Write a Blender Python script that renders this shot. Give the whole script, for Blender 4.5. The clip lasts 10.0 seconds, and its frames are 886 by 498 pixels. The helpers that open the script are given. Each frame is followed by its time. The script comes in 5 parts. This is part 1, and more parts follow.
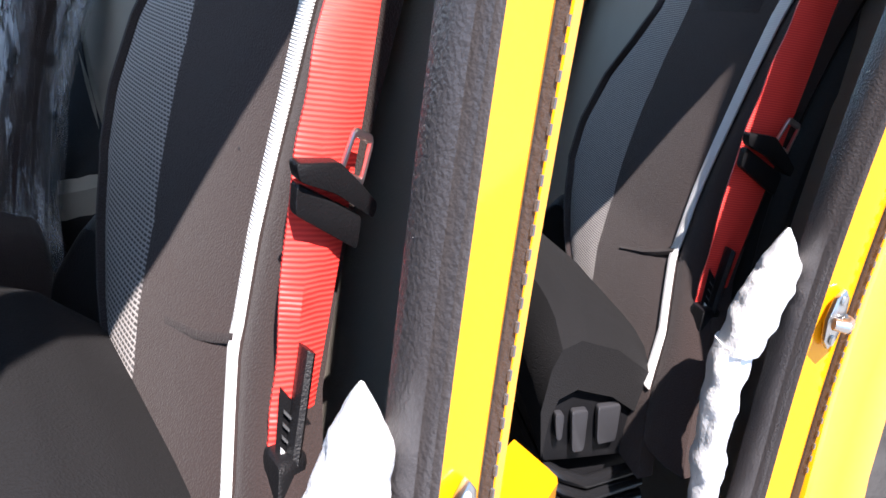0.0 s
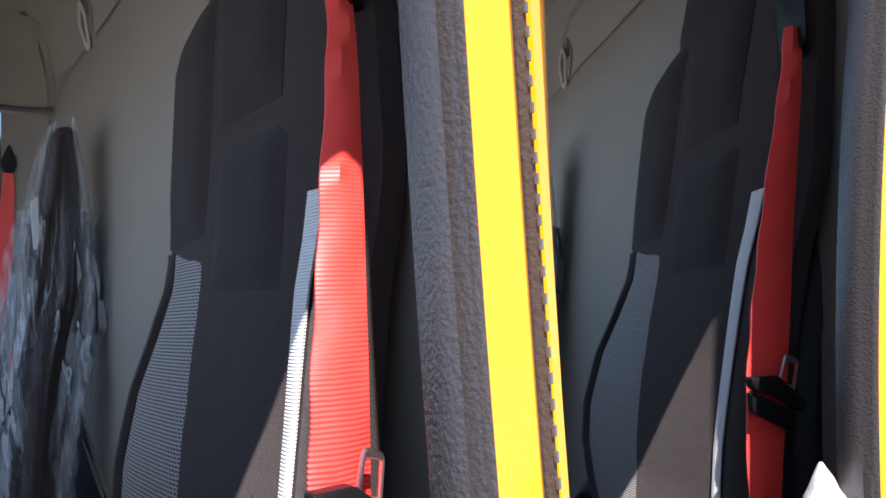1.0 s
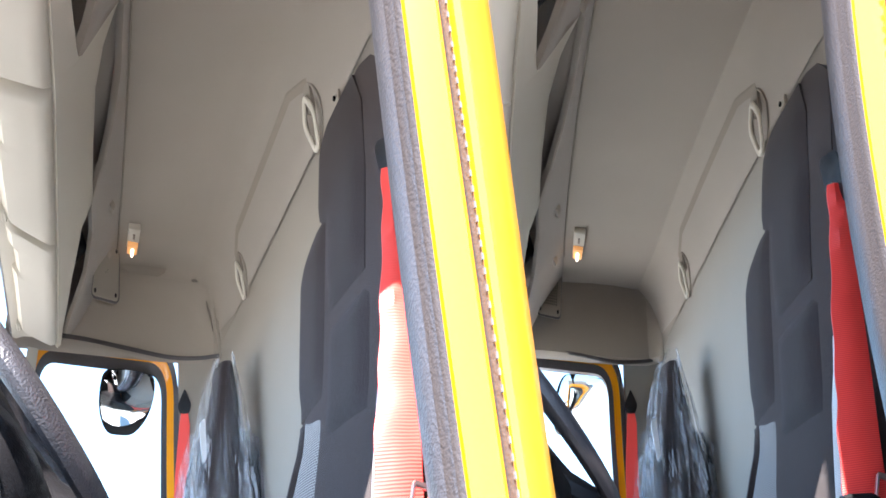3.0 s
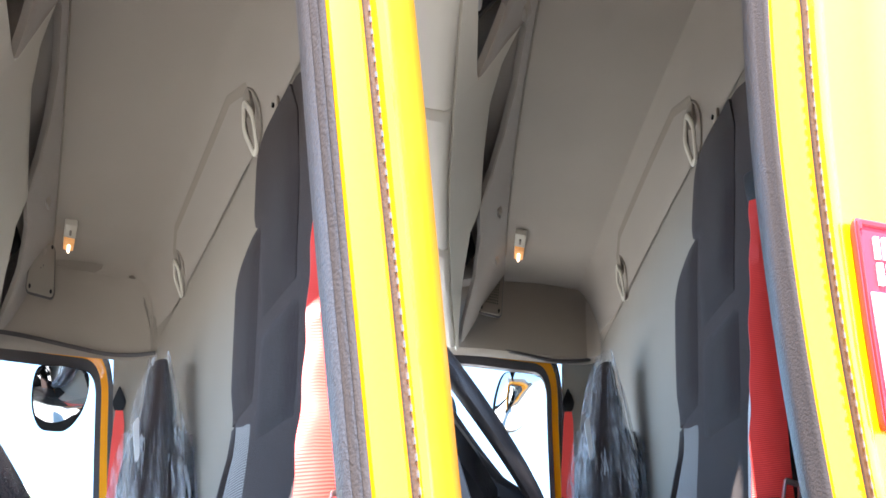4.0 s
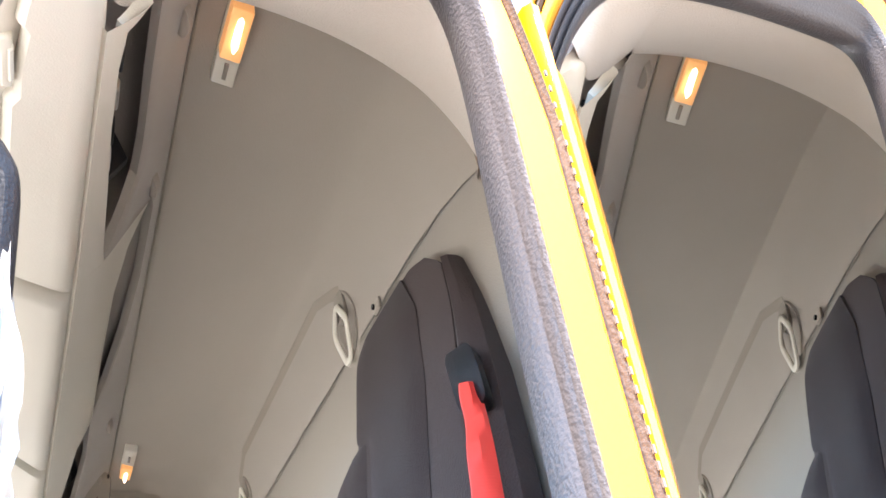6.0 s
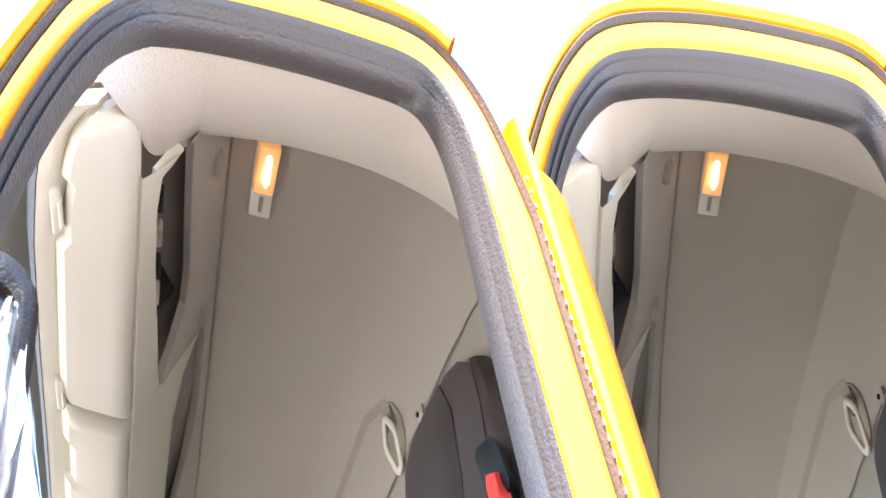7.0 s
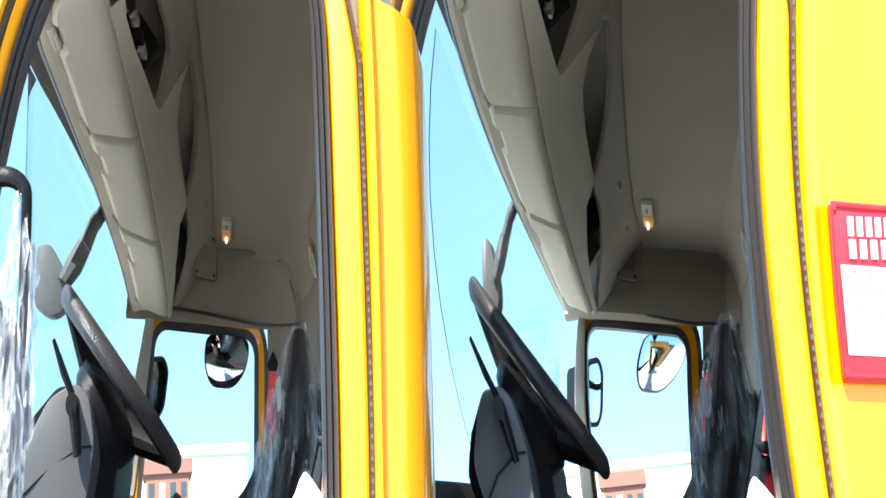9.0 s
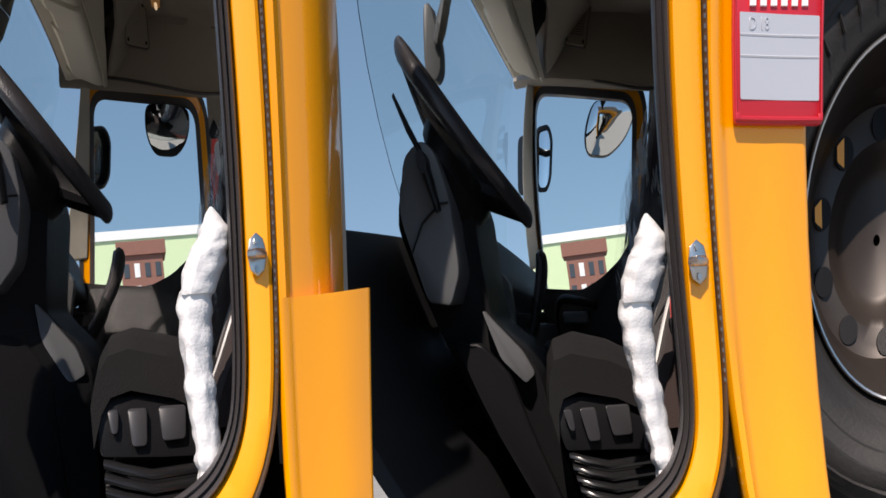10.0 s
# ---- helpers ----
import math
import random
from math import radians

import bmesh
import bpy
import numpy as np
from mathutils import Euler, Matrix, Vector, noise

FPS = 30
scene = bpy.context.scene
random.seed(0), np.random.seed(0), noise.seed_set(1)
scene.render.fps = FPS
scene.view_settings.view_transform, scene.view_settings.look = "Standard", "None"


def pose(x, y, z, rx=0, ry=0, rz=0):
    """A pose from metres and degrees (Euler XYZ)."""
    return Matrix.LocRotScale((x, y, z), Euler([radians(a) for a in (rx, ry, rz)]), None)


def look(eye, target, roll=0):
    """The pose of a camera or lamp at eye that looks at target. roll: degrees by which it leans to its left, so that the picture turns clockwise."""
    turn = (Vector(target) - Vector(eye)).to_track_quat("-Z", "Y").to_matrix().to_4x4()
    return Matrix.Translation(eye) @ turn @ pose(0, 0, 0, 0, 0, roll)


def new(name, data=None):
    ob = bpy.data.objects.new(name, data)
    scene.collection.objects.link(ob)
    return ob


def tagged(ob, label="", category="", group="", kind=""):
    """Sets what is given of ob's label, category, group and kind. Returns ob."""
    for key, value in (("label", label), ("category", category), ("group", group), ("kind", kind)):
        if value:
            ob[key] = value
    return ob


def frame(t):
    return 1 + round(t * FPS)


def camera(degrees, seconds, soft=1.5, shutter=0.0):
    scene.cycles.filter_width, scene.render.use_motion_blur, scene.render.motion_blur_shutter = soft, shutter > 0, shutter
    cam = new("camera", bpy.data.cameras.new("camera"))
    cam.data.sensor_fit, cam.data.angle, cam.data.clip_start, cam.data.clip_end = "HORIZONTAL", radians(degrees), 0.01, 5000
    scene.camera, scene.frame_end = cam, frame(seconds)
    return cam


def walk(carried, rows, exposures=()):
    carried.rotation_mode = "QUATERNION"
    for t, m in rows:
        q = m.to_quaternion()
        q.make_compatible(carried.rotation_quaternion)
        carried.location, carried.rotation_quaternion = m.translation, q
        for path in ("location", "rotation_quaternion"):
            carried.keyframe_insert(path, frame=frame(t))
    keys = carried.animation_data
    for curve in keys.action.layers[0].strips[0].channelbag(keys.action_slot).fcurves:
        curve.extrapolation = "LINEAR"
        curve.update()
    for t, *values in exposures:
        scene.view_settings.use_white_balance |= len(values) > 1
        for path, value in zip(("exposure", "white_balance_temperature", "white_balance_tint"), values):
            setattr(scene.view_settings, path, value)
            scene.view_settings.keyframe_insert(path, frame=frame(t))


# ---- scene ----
cam = camera(51.93, 10.0, soft=1.6)
PATH = (
    (0, look((-0.6217, -0.2232, 2.6749), (0.6084, 1.2570, 2.1311), 9.57)),
    (0.5, look((-0.6248, -0.2056, 2.6783), (0.6620, 1.3139, 2.4908), 2.49)),
    (1, look((-0.6249, -0.2284, 2.6702), (0.6159, 1.3349, 2.7988), -2.61)),
    (1.5, look((-0.6341, -0.2949, 2.6628), (0.4845, 1.3182, 3.0461), -5.00)),
    (2, look((-0.6386, -0.3538, 2.6614), (0.3810, 1.2773, 3.2090), -4.95)),
    (2.2, look((-0.6361, -0.3713, 2.6539), (0.3299, 1.2814, 3.2333), -4.75)),
    (3.3, look((-0.6381, -0.3840, 2.5158), (0.2827, 1.2308, 3.2538), -8.27)),
    (3.5, look((-0.6375, -0.3944, 2.5266), (0.3401, 1.2026, 3.2291), -8.37)),
    (4, look((-0.6360, -0.4133, 2.5417), (0.3826, 1.1641, 3.2304), -7.70)),
    (4.5, look((-0.6354, -0.4325, 2.5718), (0.3233, 1.1601, 3.3096), -5.75)),
    (5, look((-0.6452, -0.3967, 2.5910), (0.2930, 1.1362, 3.4685), -5.88)),
    (5.2, look((-0.6489, -0.3648, 2.5958), (0.2911, 1.1333, 3.5296), -6.65)),
    (6.3, look((-0.6600, -0.2535, 2.5829), (0.2157, 1.0890, 3.7790), -10.75)),
    (6.5, look((-0.6574, -0.2576, 2.5715), (0.1879, 1.0571, 3.8193), -11.89)),
    (7, look((-0.6422, -0.3084, 2.5470), (0.0874, 0.9821, 3.8896), -11.80)),
    (7.5, look((-0.6290, -0.4063, 2.5308), (0.0183, 0.9839, 3.8146), -7.72)),
    (8, look((-0.6210, -0.5084, 2.5192), (-0.0400, 0.9838, 3.7174), -4.39)),
    (8.5, look((-0.6220, -0.5929, 2.5090), (-0.0176, 1.1023, 3.3814), -4.73)),
    (9, look((-0.5916, -0.6906, 2.4710), (0.0672, 1.0788, 3.1305), -5.55)),
    (9.5, look((-0.5536, -0.7479, 2.4500), (0.1541, 1.0741, 2.8736), -5.77)),
    (10, look((-0.5528, -0.7525, 2.4242), (0.1618, 1.1068, 2.6029), -6.99)),
)
EXPOSURE = ((0, 1.65, 6500, 19), (1.0, 1.4, 6500, 20), (1.5, 1.85, 6500, 18), (2.0, 2.7, 6500, 18), (3.5, 3.15, 6550, 18), (4.5, 2.65, 6700, 18), (5.2, 2.95, 6500, 18),
            (6.5, 3.5, 7000, 20), (7.5, 2.95, 6400, 16), (8.0, 2.4, 6250, 15), (8.5, 2.0, 6250, 8), (9.0, 2.0, 6700, 6), (9.5, 0.9, 7250, 17), (10.0, 0.22, 7300, 19))
walk(cam, PATH, EXPOSURE)

# ---- sky and sun ----
SUN_ELEVATION, SUN_AZIMUTH = radians(54.2), radians(209.1)      # compass angle from +y, clockwise
world = bpy.data.worlds.new("sky")
scene.world = world
world.use_nodes = True
wn = world.node_tree
sky = wn.nodes.new("ShaderNodeTexSky")
sky.sky_type, sky.sun_disc = "NISHITA", False
sky.sun_elevation, sky.sun_rotation = SUN_ELEVATION, SUN_AZIMUTH
sky.air_density, sky.dust_density, sky.ozone_density = 1.25, 0.1, 0.6
sky.altitude = 300
back = wn.nodes["Background"]
back.inputs["Strength"].default_value = 0.14
clear_air = wn.nodes.new("ShaderNodeHueSaturation")
clear_air.inputs["Hue"].default_value, clear_air.inputs["Saturation"].default_value = 0.488, 1.10
wn.links.new(sky.outputs[0], clear_air.inputs["Color"])
wn.links.new(clear_air.outputs[0], back.inputs["Color"])
# deep blue down to the roofs: no bright haze band at the skyline
sky_way, sky_lift, sky_unit = wn.nodes.new("ShaderNodeTexCoord"), wn.nodes.new("ShaderNodeMapping"), wn.nodes.new("ShaderNodeVectorMath")
sky_lift.inputs["Location"].default_value = (0, 0, 0.32)
sky_unit.operation = "NORMALIZE"
wn.links.new(sky_way.outputs["Generated"], sky_lift.inputs["Vector"])
wn.links.new(sky_lift.outputs[0], sky_unit.inputs[0])
wn.links.new(sky_unit.outputs[0], sky.inputs["Vector"])
sun = new("sun", bpy.data.lights.new("sun", "SUN"))
sun.data.energy, sun.data.angle, sun.data.color = 4.6, radians(0.6), (1.0, 0.96, 0.9)
SUN_FROM = Vector((math.sin(SUN_AZIMUTH) * math.cos(SUN_ELEVATION), math.cos(SUN_AZIMUTH) * math.cos(SUN_ELEVATION), math.sin(SUN_ELEVATION)))
sun.matrix_world = look(SUN_FROM * 20, (0, 0, 0))


# ---- materials ----
def mat(name, color, rough=0.6, metal=0.0, grain=0.0, scale=200.0, spread=0.08, bump=0.0, coat=0.0, stretch=(1, 1, 1), sheen=0.0):
    """A surface with a fine grain and a broad, faint unevenness."""
    m = bpy.data.materials.new(name)
    m.use_nodes = True
    n, ln = m.node_tree.nodes, m.node_tree.links
    p = n["Principled BSDF"]
    p.inputs["Roughness"].default_value, p.inputs["Metallic"].default_value = rough, metal
    p.inputs["Coat Weight"].default_value, p.inputs["Coat Roughness"].default_value = coat, 0.06
    p.inputs["Sheen Weight"].default_value = sheen
    co = n.new("ShaderNodeTexCoord")
    mp = n.new("ShaderNodeMapping")
    mp.inputs["Scale"].default_value = stretch
    ln.new(co.outputs["Object"], mp.inputs[0])
    big, fine = n.new("ShaderNodeTexNoise"), n.new("ShaderNodeTexNoise")
    big.inputs["Scale"].default_value, big.inputs["Detail"].default_value = 5.0, 4
    fine.inputs["Scale"].default_value, fine.inputs["Detail"].default_value = scale, 2
    ln.new(mp.outputs[0], big.inputs["Vector"])
    ln.new(mp.outputs[0], fine.inputs["Vector"])
    mix = n.new("ShaderNodeMix")
    mix.data_type = "RGBA"
    dark = [c * (1 - spread) for c in color]
    light = [min(1, c * (1 + spread)) for c in color]
    mix.inputs[6].default_value, mix.inputs[7].default_value = (*dark, 1), (*light, 1)
    add = n.new("ShaderNodeMath")
    add.operation = "MULTIPLY_ADD"
    add.inputs[1].default_value = grain
    ln.new(fine.outputs[0], add.inputs[0])
    sub = n.new("ShaderNodeMath")
    sub.operation = "SUBTRACT"
    ln.new(big.outputs[0], sub.inputs[0])
    sub.inputs[1].default_value = grain * 0.5
    ln.new(sub.outputs[0], add.inputs[2])
    ln.new(add.outputs[0], mix.inputs[0])
    ln.new(mix.outputs[2], p.inputs["Base Color"])
    if bump:
        b = n.new("ShaderNodeBump")
        b.inputs["Strength"].default_value, b.inputs["Distance"].default_value = bump, 0.004
        ln.new(fine.outputs[0], b.inputs["Height"])
        ln.new(b.outputs[0], p.inputs["Normal"])
    return m


def weave(name, dark, light, across, along, rough=0.85, bump=0.6, ways=("Z", "Y")):
    """Cloth with a mesh of rows: two crossed waves."""
    m = mat(name, light, rough)
    n, ln = m.node_tree.nodes, m.node_tree.links
    p = n["Principled BSDF"]
    co = n.new("ShaderNodeTexCoord")
    a, b = n.new("ShaderNodeTexWave"), n.new("ShaderNodeTexWave")
    a.bands_direction, b.bands_direction = ways
    a.inputs["Scale"].default_value, b.inputs["Scale"].default_value = along, across
    a.inputs["Distortion"].default_value, b.inputs["Distortion"].default_value = 0.6, 0.6
    ln.new(co.outputs["Object"], a.inputs[0])
    ln.new(co.outputs["Object"], b.inputs[0])
    mul = n.new("ShaderNodeMath")
    mul.operation = "MULTIPLY"
    ln.new(a.outputs[1], mul.inputs[0])
    ln.new(b.outputs[1], mul.inputs[1])
    mix = n.new("ShaderNodeMix")
    mix.data_type = "RGBA"
    mix.inputs[6].default_value, mix.inputs[7].default_value = (*light, 1), (*dark, 1)
    ln.new(mul.outputs[0], mix.inputs[0])
    ln.new(mix.outputs[2], p.inputs["Base Color"])
    bp = n.new("ShaderNodeBump")
    bp.inputs["Strength"].default_value, bp.inputs["Distance"].default_value = bump, 0.002
    bp.invert = True
    ln.new(mul.outputs[0], bp.inputs["Height"])
    ln.new(bp.outputs[0], p.inputs["Normal"])
    return m


def openmesh(name, dark, light, wide, tall):
    """Open mesh cloth: staggered oblong holes between pale threads."""
    m = mat(name, light, 0.9)
    n, ln = m.node_tree.nodes, m.node_tree.links
    p = n["Principled BSDF"]
    co, parts, flat = n.new("ShaderNodeTexCoord"), n.new("ShaderNodeSeparateXYZ"), n.new("ShaderNodeCombineXYZ")
    ln.new(co.outputs["Object"], parts.inputs[0])
    ln.new(parts.outputs[1], flat.inputs[0])
    ln.new(parts.outputs[2], flat.inputs[1])
    br = n.new("ShaderNodeTexBrick")
    br.inputs["Scale"].default_value = 1.0
    br.inputs["Brick Width"].default_value, br.inputs["Row Height"].default_value = wide, tall
    br.inputs["Mortar Size"].default_value, br.inputs["Mortar Smooth"].default_value = tall * 0.30, 0.5
    br.inputs["Color1"].default_value, br.inputs["Color2"].default_value, br.inputs["Mortar"].default_value = (*dark, 1), (*[c * 1.6 for c in dark], 1), (*light, 1)
    ln.new(flat.outputs[0], br.inputs["Vector"])
    ln.new(br.outputs["Color"], p.inputs["Base Color"])
    bp = n.new("ShaderNodeBump")
    bp.inputs["Strength"].default_value, bp.inputs["Distance"].default_value = 0.5, 0.0015
    ln.new(br.outputs["Fac"], bp.inputs["Height"])
    ln.new(bp.outputs[0], p.inputs["Normal"])
    return m


def clear(name, color=(1, 1, 1), rough=0.0, ior=1.45, alpha=None):
    m = bpy.data.materials.new(name)
    m.use_nodes = True
    p = m.node_tree.nodes["Principled BSDF"]
    p.inputs["Base Color"].default_value = (*color, 1)
    p.inputs["Roughness"].default_value, p.inputs["IOR"].default_value = rough, ior
    if alpha is None:
        p.inputs["Transmission Weight"].default_value = 1.0
    else:
        p.inputs["Alpha"].default_value = alpha
    return m


def glow(name, color, strength):
    m = bpy.data.materials.new(name)
    m.use_nodes = True
    p = m.node_tree.nodes["Principled BSDF"]
    p.inputs["Base Color"].default_value = (*color, 1)
    p.inputs["Emission Color"].default_value, p.inputs["Emission Strength"].default_value = (*color, 1), strength
    return m


YELLOW = mat("yellow_paint", (0.93, 0.34, 0.0), 0.42, spread=0.03, coat=0.9, scale=400, grain=0.1)
YELLOW.node_tree.nodes["Principled BSDF"].inputs["Specular IOR Level"].default_value = 0.25
RUBBER = mat("black_rubber", (0.055, 0.049, 0.049), 0.36, grain=0.5, scale=420, spread=0.12, bump=0.22)
BEIGE = mat("beige_trim", (0.58, 0.545, 0.46), 0.55, grain=0.3, scale=900, spread=0.05, bump=0.12)
LINER = mat("grey_headliner", (0.29, 0.252, 0.208), 0.9, grain=0.5, scale=700, spread=0.08, bump=0.2, sheen=0.2)
WALLGREY = mat("grey_wall_lining", (0.26, 0.23, 0.192), 0.85, grain=0.4, scale=700, spread=0.06, bump=0.15)
CLOTHTRIM = mat("beige_felt", (0.45, 0.395, 0.325), 0.95, grain=0.8, scale=500, spread=0.12, bump=0.4, sheen=0.3)
# lining a tone darker: shade of the grooves as colour, also the rear joint
GROOVESHADE = mat("groove_shade_lining", (0.26, 0.225, 0.185), 0.9, grain=0.5, scale=700, spread=0.08, bump=0.2)
CLOTH = mat("charcoal_seat_cloth", (0.0235, 0.0155, 0.0148), 0.9, grain=0.9, scale=700, spread=0.2, bump=0.35, sheen=0.08)
CLOTHLIGHT = mat("grey_seat_cloth", (0.034, 0.0225, 0.0205), 0.9, grain=0.9, scale=700, spread=0.2, bump=0.35, sheen=0.08)
MESHCLOTH = openmesh("grey_mesh_cloth", (0.05, 0.046, 0.044), (0.34, 0.315, 0.30), 0.0062, 0.0027)
# seat cloth darkened: the shade lying on the cushion is in its colour
CUSHIONSHADE = mat("shaded_cushion_cloth", (0.011, 0.0105, 0.011), 0.95, grain=0.9, scale=700, spread=0.2, bump=0.35)
# blacks set extra low, taking the place of the missing open door's shade
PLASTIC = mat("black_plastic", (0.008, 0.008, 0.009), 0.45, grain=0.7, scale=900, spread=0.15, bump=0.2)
DASH = mat("dark_grey_dash", (0.009, 0.009, 0.010), 0.55, grain=0.7, scale=800, spread=0.12, bump=0.2)
COLUMN = mat("grey_column_shroud", (0.092, 0.095, 0.099), 0.5, grain=0.6, scale=900, spread=0.08, bump=0.15)
LEATHER = mat("black_wheel_grip", (0.03, 0.028, 0.03), 0.42, grain=0.8, scale=600, spread=0.2, bump=0.35)
REDBELT = weave("red_belt_webbing", (0.72, 0.03, 0.028), (0.90, 0.07, 0.05), 1.5, 130, 0.45, 0.3)
REDPLASTIC = mat("red_plastic", (0.55, 0.02, 0.035), 0.4, spread=0.05)
TAPE = weave("white_edge_tape", (0.55, 0.54, 0.52), (0.84, 0.83, 0.81), 2.0, 160, 0.5, 0.4)
SWITCH = mat("grey_switch_plastic", (0.04, 0.04, 0.044), 0.4, grain=0.5, scale=900, spread=0.1)
GLOSSBLACK = mat("glossy_bellows_rubber", (0.012, 0.012, 0.013), 0.22, grain=0.4, scale=300, spread=0.2)
FOAM = mat("white_foam_wrap", (0.66, 0.66, 0.66), 0.75, grain=0.9, scale=300, spread=0.06, bump=0.22)
SILVER = mat("silver_plate", (0.50, 0.52, 0.56), 0.4, metal=0.2, spread=0.03)
WHITE = mat("white_letters", (0.85, 0.85, 0.85), 0.5, spread=0.02)
CHROME = mat("zinc_metal", (0.55, 0.54, 0.52), 0.3, metal=1.0, spread=0.1, grain=0.4, scale=120)
# steel darkened: the shade over the wheel is put into its colour
STEEL = mat("painted_wheel_steel", (0.036, 0.028, 0.024), 0.45, metal=0.3, grain=0.5, scale=60, spread=0.18)
TYRE = mat("tyre_rubber", (0.014, 0.013, 0.013), 0.7, grain=0.6, scale=160, spread=0.25, bump=0.2)
GLASS = clear("window_glass", (0.93, 0.97, 0.96), 0.0, 1.02)
FILM = clear("plastic_film", (0.92, 0.95, 1.0), 0.06, 1.45, 0.13)


def crinkle(m, scale, strength):
    """Thin film in sharp folds: opacity per cell imitates facets catching the sky, with ridged creases between them."""
    n, ln = m.node_tree.nodes, m.node_tree.links
    p = n["Principled BSDF"]
    co, mp = n.new("ShaderNodeTexCoord"), n.new("ShaderNodeMapping")
    mp.inputs["Scale"].default_value = (1.9, 0.9, 0.24)
    mp.inputs["Rotation"].default_value = (0.3, 0.25, 0)
    ln.new(co.outputs["Object"], mp.inputs[0])
    tex, cell = n.new("ShaderNodeTexNoise"), n.new("ShaderNodeTexVoronoi")
    tex.inputs["Scale"].default_value, tex.inputs["Detail"].default_value = scale * 0.6, 3
    ln.new(mp.outputs[0], tex.inputs["Vector"])
    warp = n.new("ShaderNodeMix")
    warp.data_type = "VECTOR"
    warp.inputs[0].default_value = 0.12
    ln.new(mp.outputs[0], warp.inputs[4])
    ln.new(tex.outputs["Color"], warp.inputs[5])
    cell.inputs["Scale"].default_value = scale
    ln.new(warp.outputs[1], cell.inputs["Vector"])
    bp = n.new("ShaderNodeBump")
    bp.inputs["Strength"].default_value, bp.inputs["Distance"].default_value = strength, 0.03
    ln.new(cell.outputs["Distance"], bp.inputs["Height"])
    ln.new(bp.outputs[0], p.inputs["Normal"])
    split = n.new("ShaderNodeSeparateColor")
    ln.new(cell.outputs["Color"], split.inputs[0])
    power = n.new("ShaderNodeMath")
    power.operation, power.inputs[1].default_value = "POWER", 3.0
    ln.new(split.outputs[0], power.inputs[0])
    ramp = n.new("ShaderNodeMapRange")
    ramp.inputs[3].default_value, ramp.inputs[4].default_value = 0.03, 0.32
    ln.new(power.outputs[0], ramp.inputs[0])
    ln.new(ramp.outputs[0], p.inputs["Alpha"])


crinkle(FILM, 36, 1.0)
for dark_stuff in (DASH, PLASTIC, CUSHIONSHADE, CLOTH, CLOTHLIGHT):
    dark_stuff.node_tree.nodes["Principled BSDF"].inputs["Specular IOR Level"].default_value = 0.22
FILM.node_tree.nodes["Principled BSDF"].inputs["Specular IOR Level"].default_value = 1.0
# same film, more opaque: the sunlit whiteness of the arm's wrap built in
LITFILM = FILM.copy()
LITFILM.name = "sunlit_plastic_film"
LITFILM.node_tree.nodes["Map Range"].inputs[3].default_value, LITFILM.node_tree.nodes["Map Range"].inputs[4].default_value = 0.16, 0.60
MIRROR = mat("mirror_glass", (0.85, 0.87, 0.88), 0.02, metal=1.0, spread=0.0)
LAMPGLASS = glow("lit_lamp_lens", (1.0, 0.5, 0.18), 0.04)
BULB = glow("lamp_bulb", (1.0, 0.78, 0.5), 0.5)
ASPHALT = mat("concrete_yard", (0.27, 0.26, 0.24), 0.95, grain=0.9, scale=40, spread=0.25)
BRICK = mat("red_brick", (0.24, 0.11, 0.085), 0.9, grain=0.8, scale=8, spread=0.15)
RENDERWHITE = mat("white_cladding", (0.75, 0.76, 0.76), 0.7, spread=0.04)
GREEN = mat("pale_green_cladding", (0.55, 0.68, 0.42), 0.7, spread=0.06)
DARKGLASS = mat("dark_window", (0.05, 0.06, 0.07), 0.15, spread=0.1)

# ---- building helpers; the cab's own axes are x (rearward), y (across, inward) and z (up), in metres ----
# The place is seen as a squeezed stereo pair: it stands twice, each time narrowed and set apart.
# how each set is narrowed and set apart: weights of the powers of x, y and z
BEND = (
    ((-0.4236, 0.4853, 2.8543),
     (0.2548, 0.0780, 0.0031),
     (0.0893, 0.7926, 0.0163),
     (0.0226, 0.0439, 0.4981),
     (0.0151, -0.0211, -0.0244),
     (-0.0065, 0.0014, -0.0357),
     (0.0255, 0.0103, 0.0328),
     (-0.0134, -0.0653, -0.0195),
     (0.0125, 0.0214, -0.0109),
     (-0.0133, -0.0568, 0.0108),
     (-0.0176, 0.0137, 0.0091),
     (-0.0231, -0.0555, 0.0128),
     (-0.0013, -0.0146, -0.0436),
     (-0.0190, -0.0505, 0.0157),
     (-0.0221, 0.0340, -0.0312),
     (-0.0111, 0.0105, 0.0162),
     (-0.0099, -0.0756, -0.0052),
     (-0.0091, -0.0056, -0.0385),
     (-0.0012, -0.0577, -0.0060),
     (-0.0061, 0.0174, -0.0330)),
    ((0.3732, 0.7086, 2.9505),
     (0.4659, 0.0188, -0.0380),
     (0.6024, 1.0077, -0.0242),
     (0.0909, -0.0442, 0.7502),
     (0.0558, 0.0270, -0.0040),
     (0.0192, 0.0139, -0.0423),
     (0.0593, -0.0159, 0.0026),
     (0.0615, 0.0321, 0.0195),
     (-0.0036, 0.0480, -0.0007),
     (0.0850, -0.0205, 0.0578),
     (-0.0502, -0.0428, 0.0147),
     (0.0174, 0.0098, 0.0226),
     (-0.0140, 0.0204, -0.0075),
     (-0.0265, -0.0468, 0.0297),
     (-0.0209, 0.0106, -0.0269),
     (-0.0453, -0.0129, 0.0087),
     (0.0042, 0.0223, -0.0081),
     (0.0175, -0.0054, 0.0017),
     (-0.0266, 0.0100, 0.0103),
     (0.0365, 0.0272, -0.0400)),
)

EYE = 0
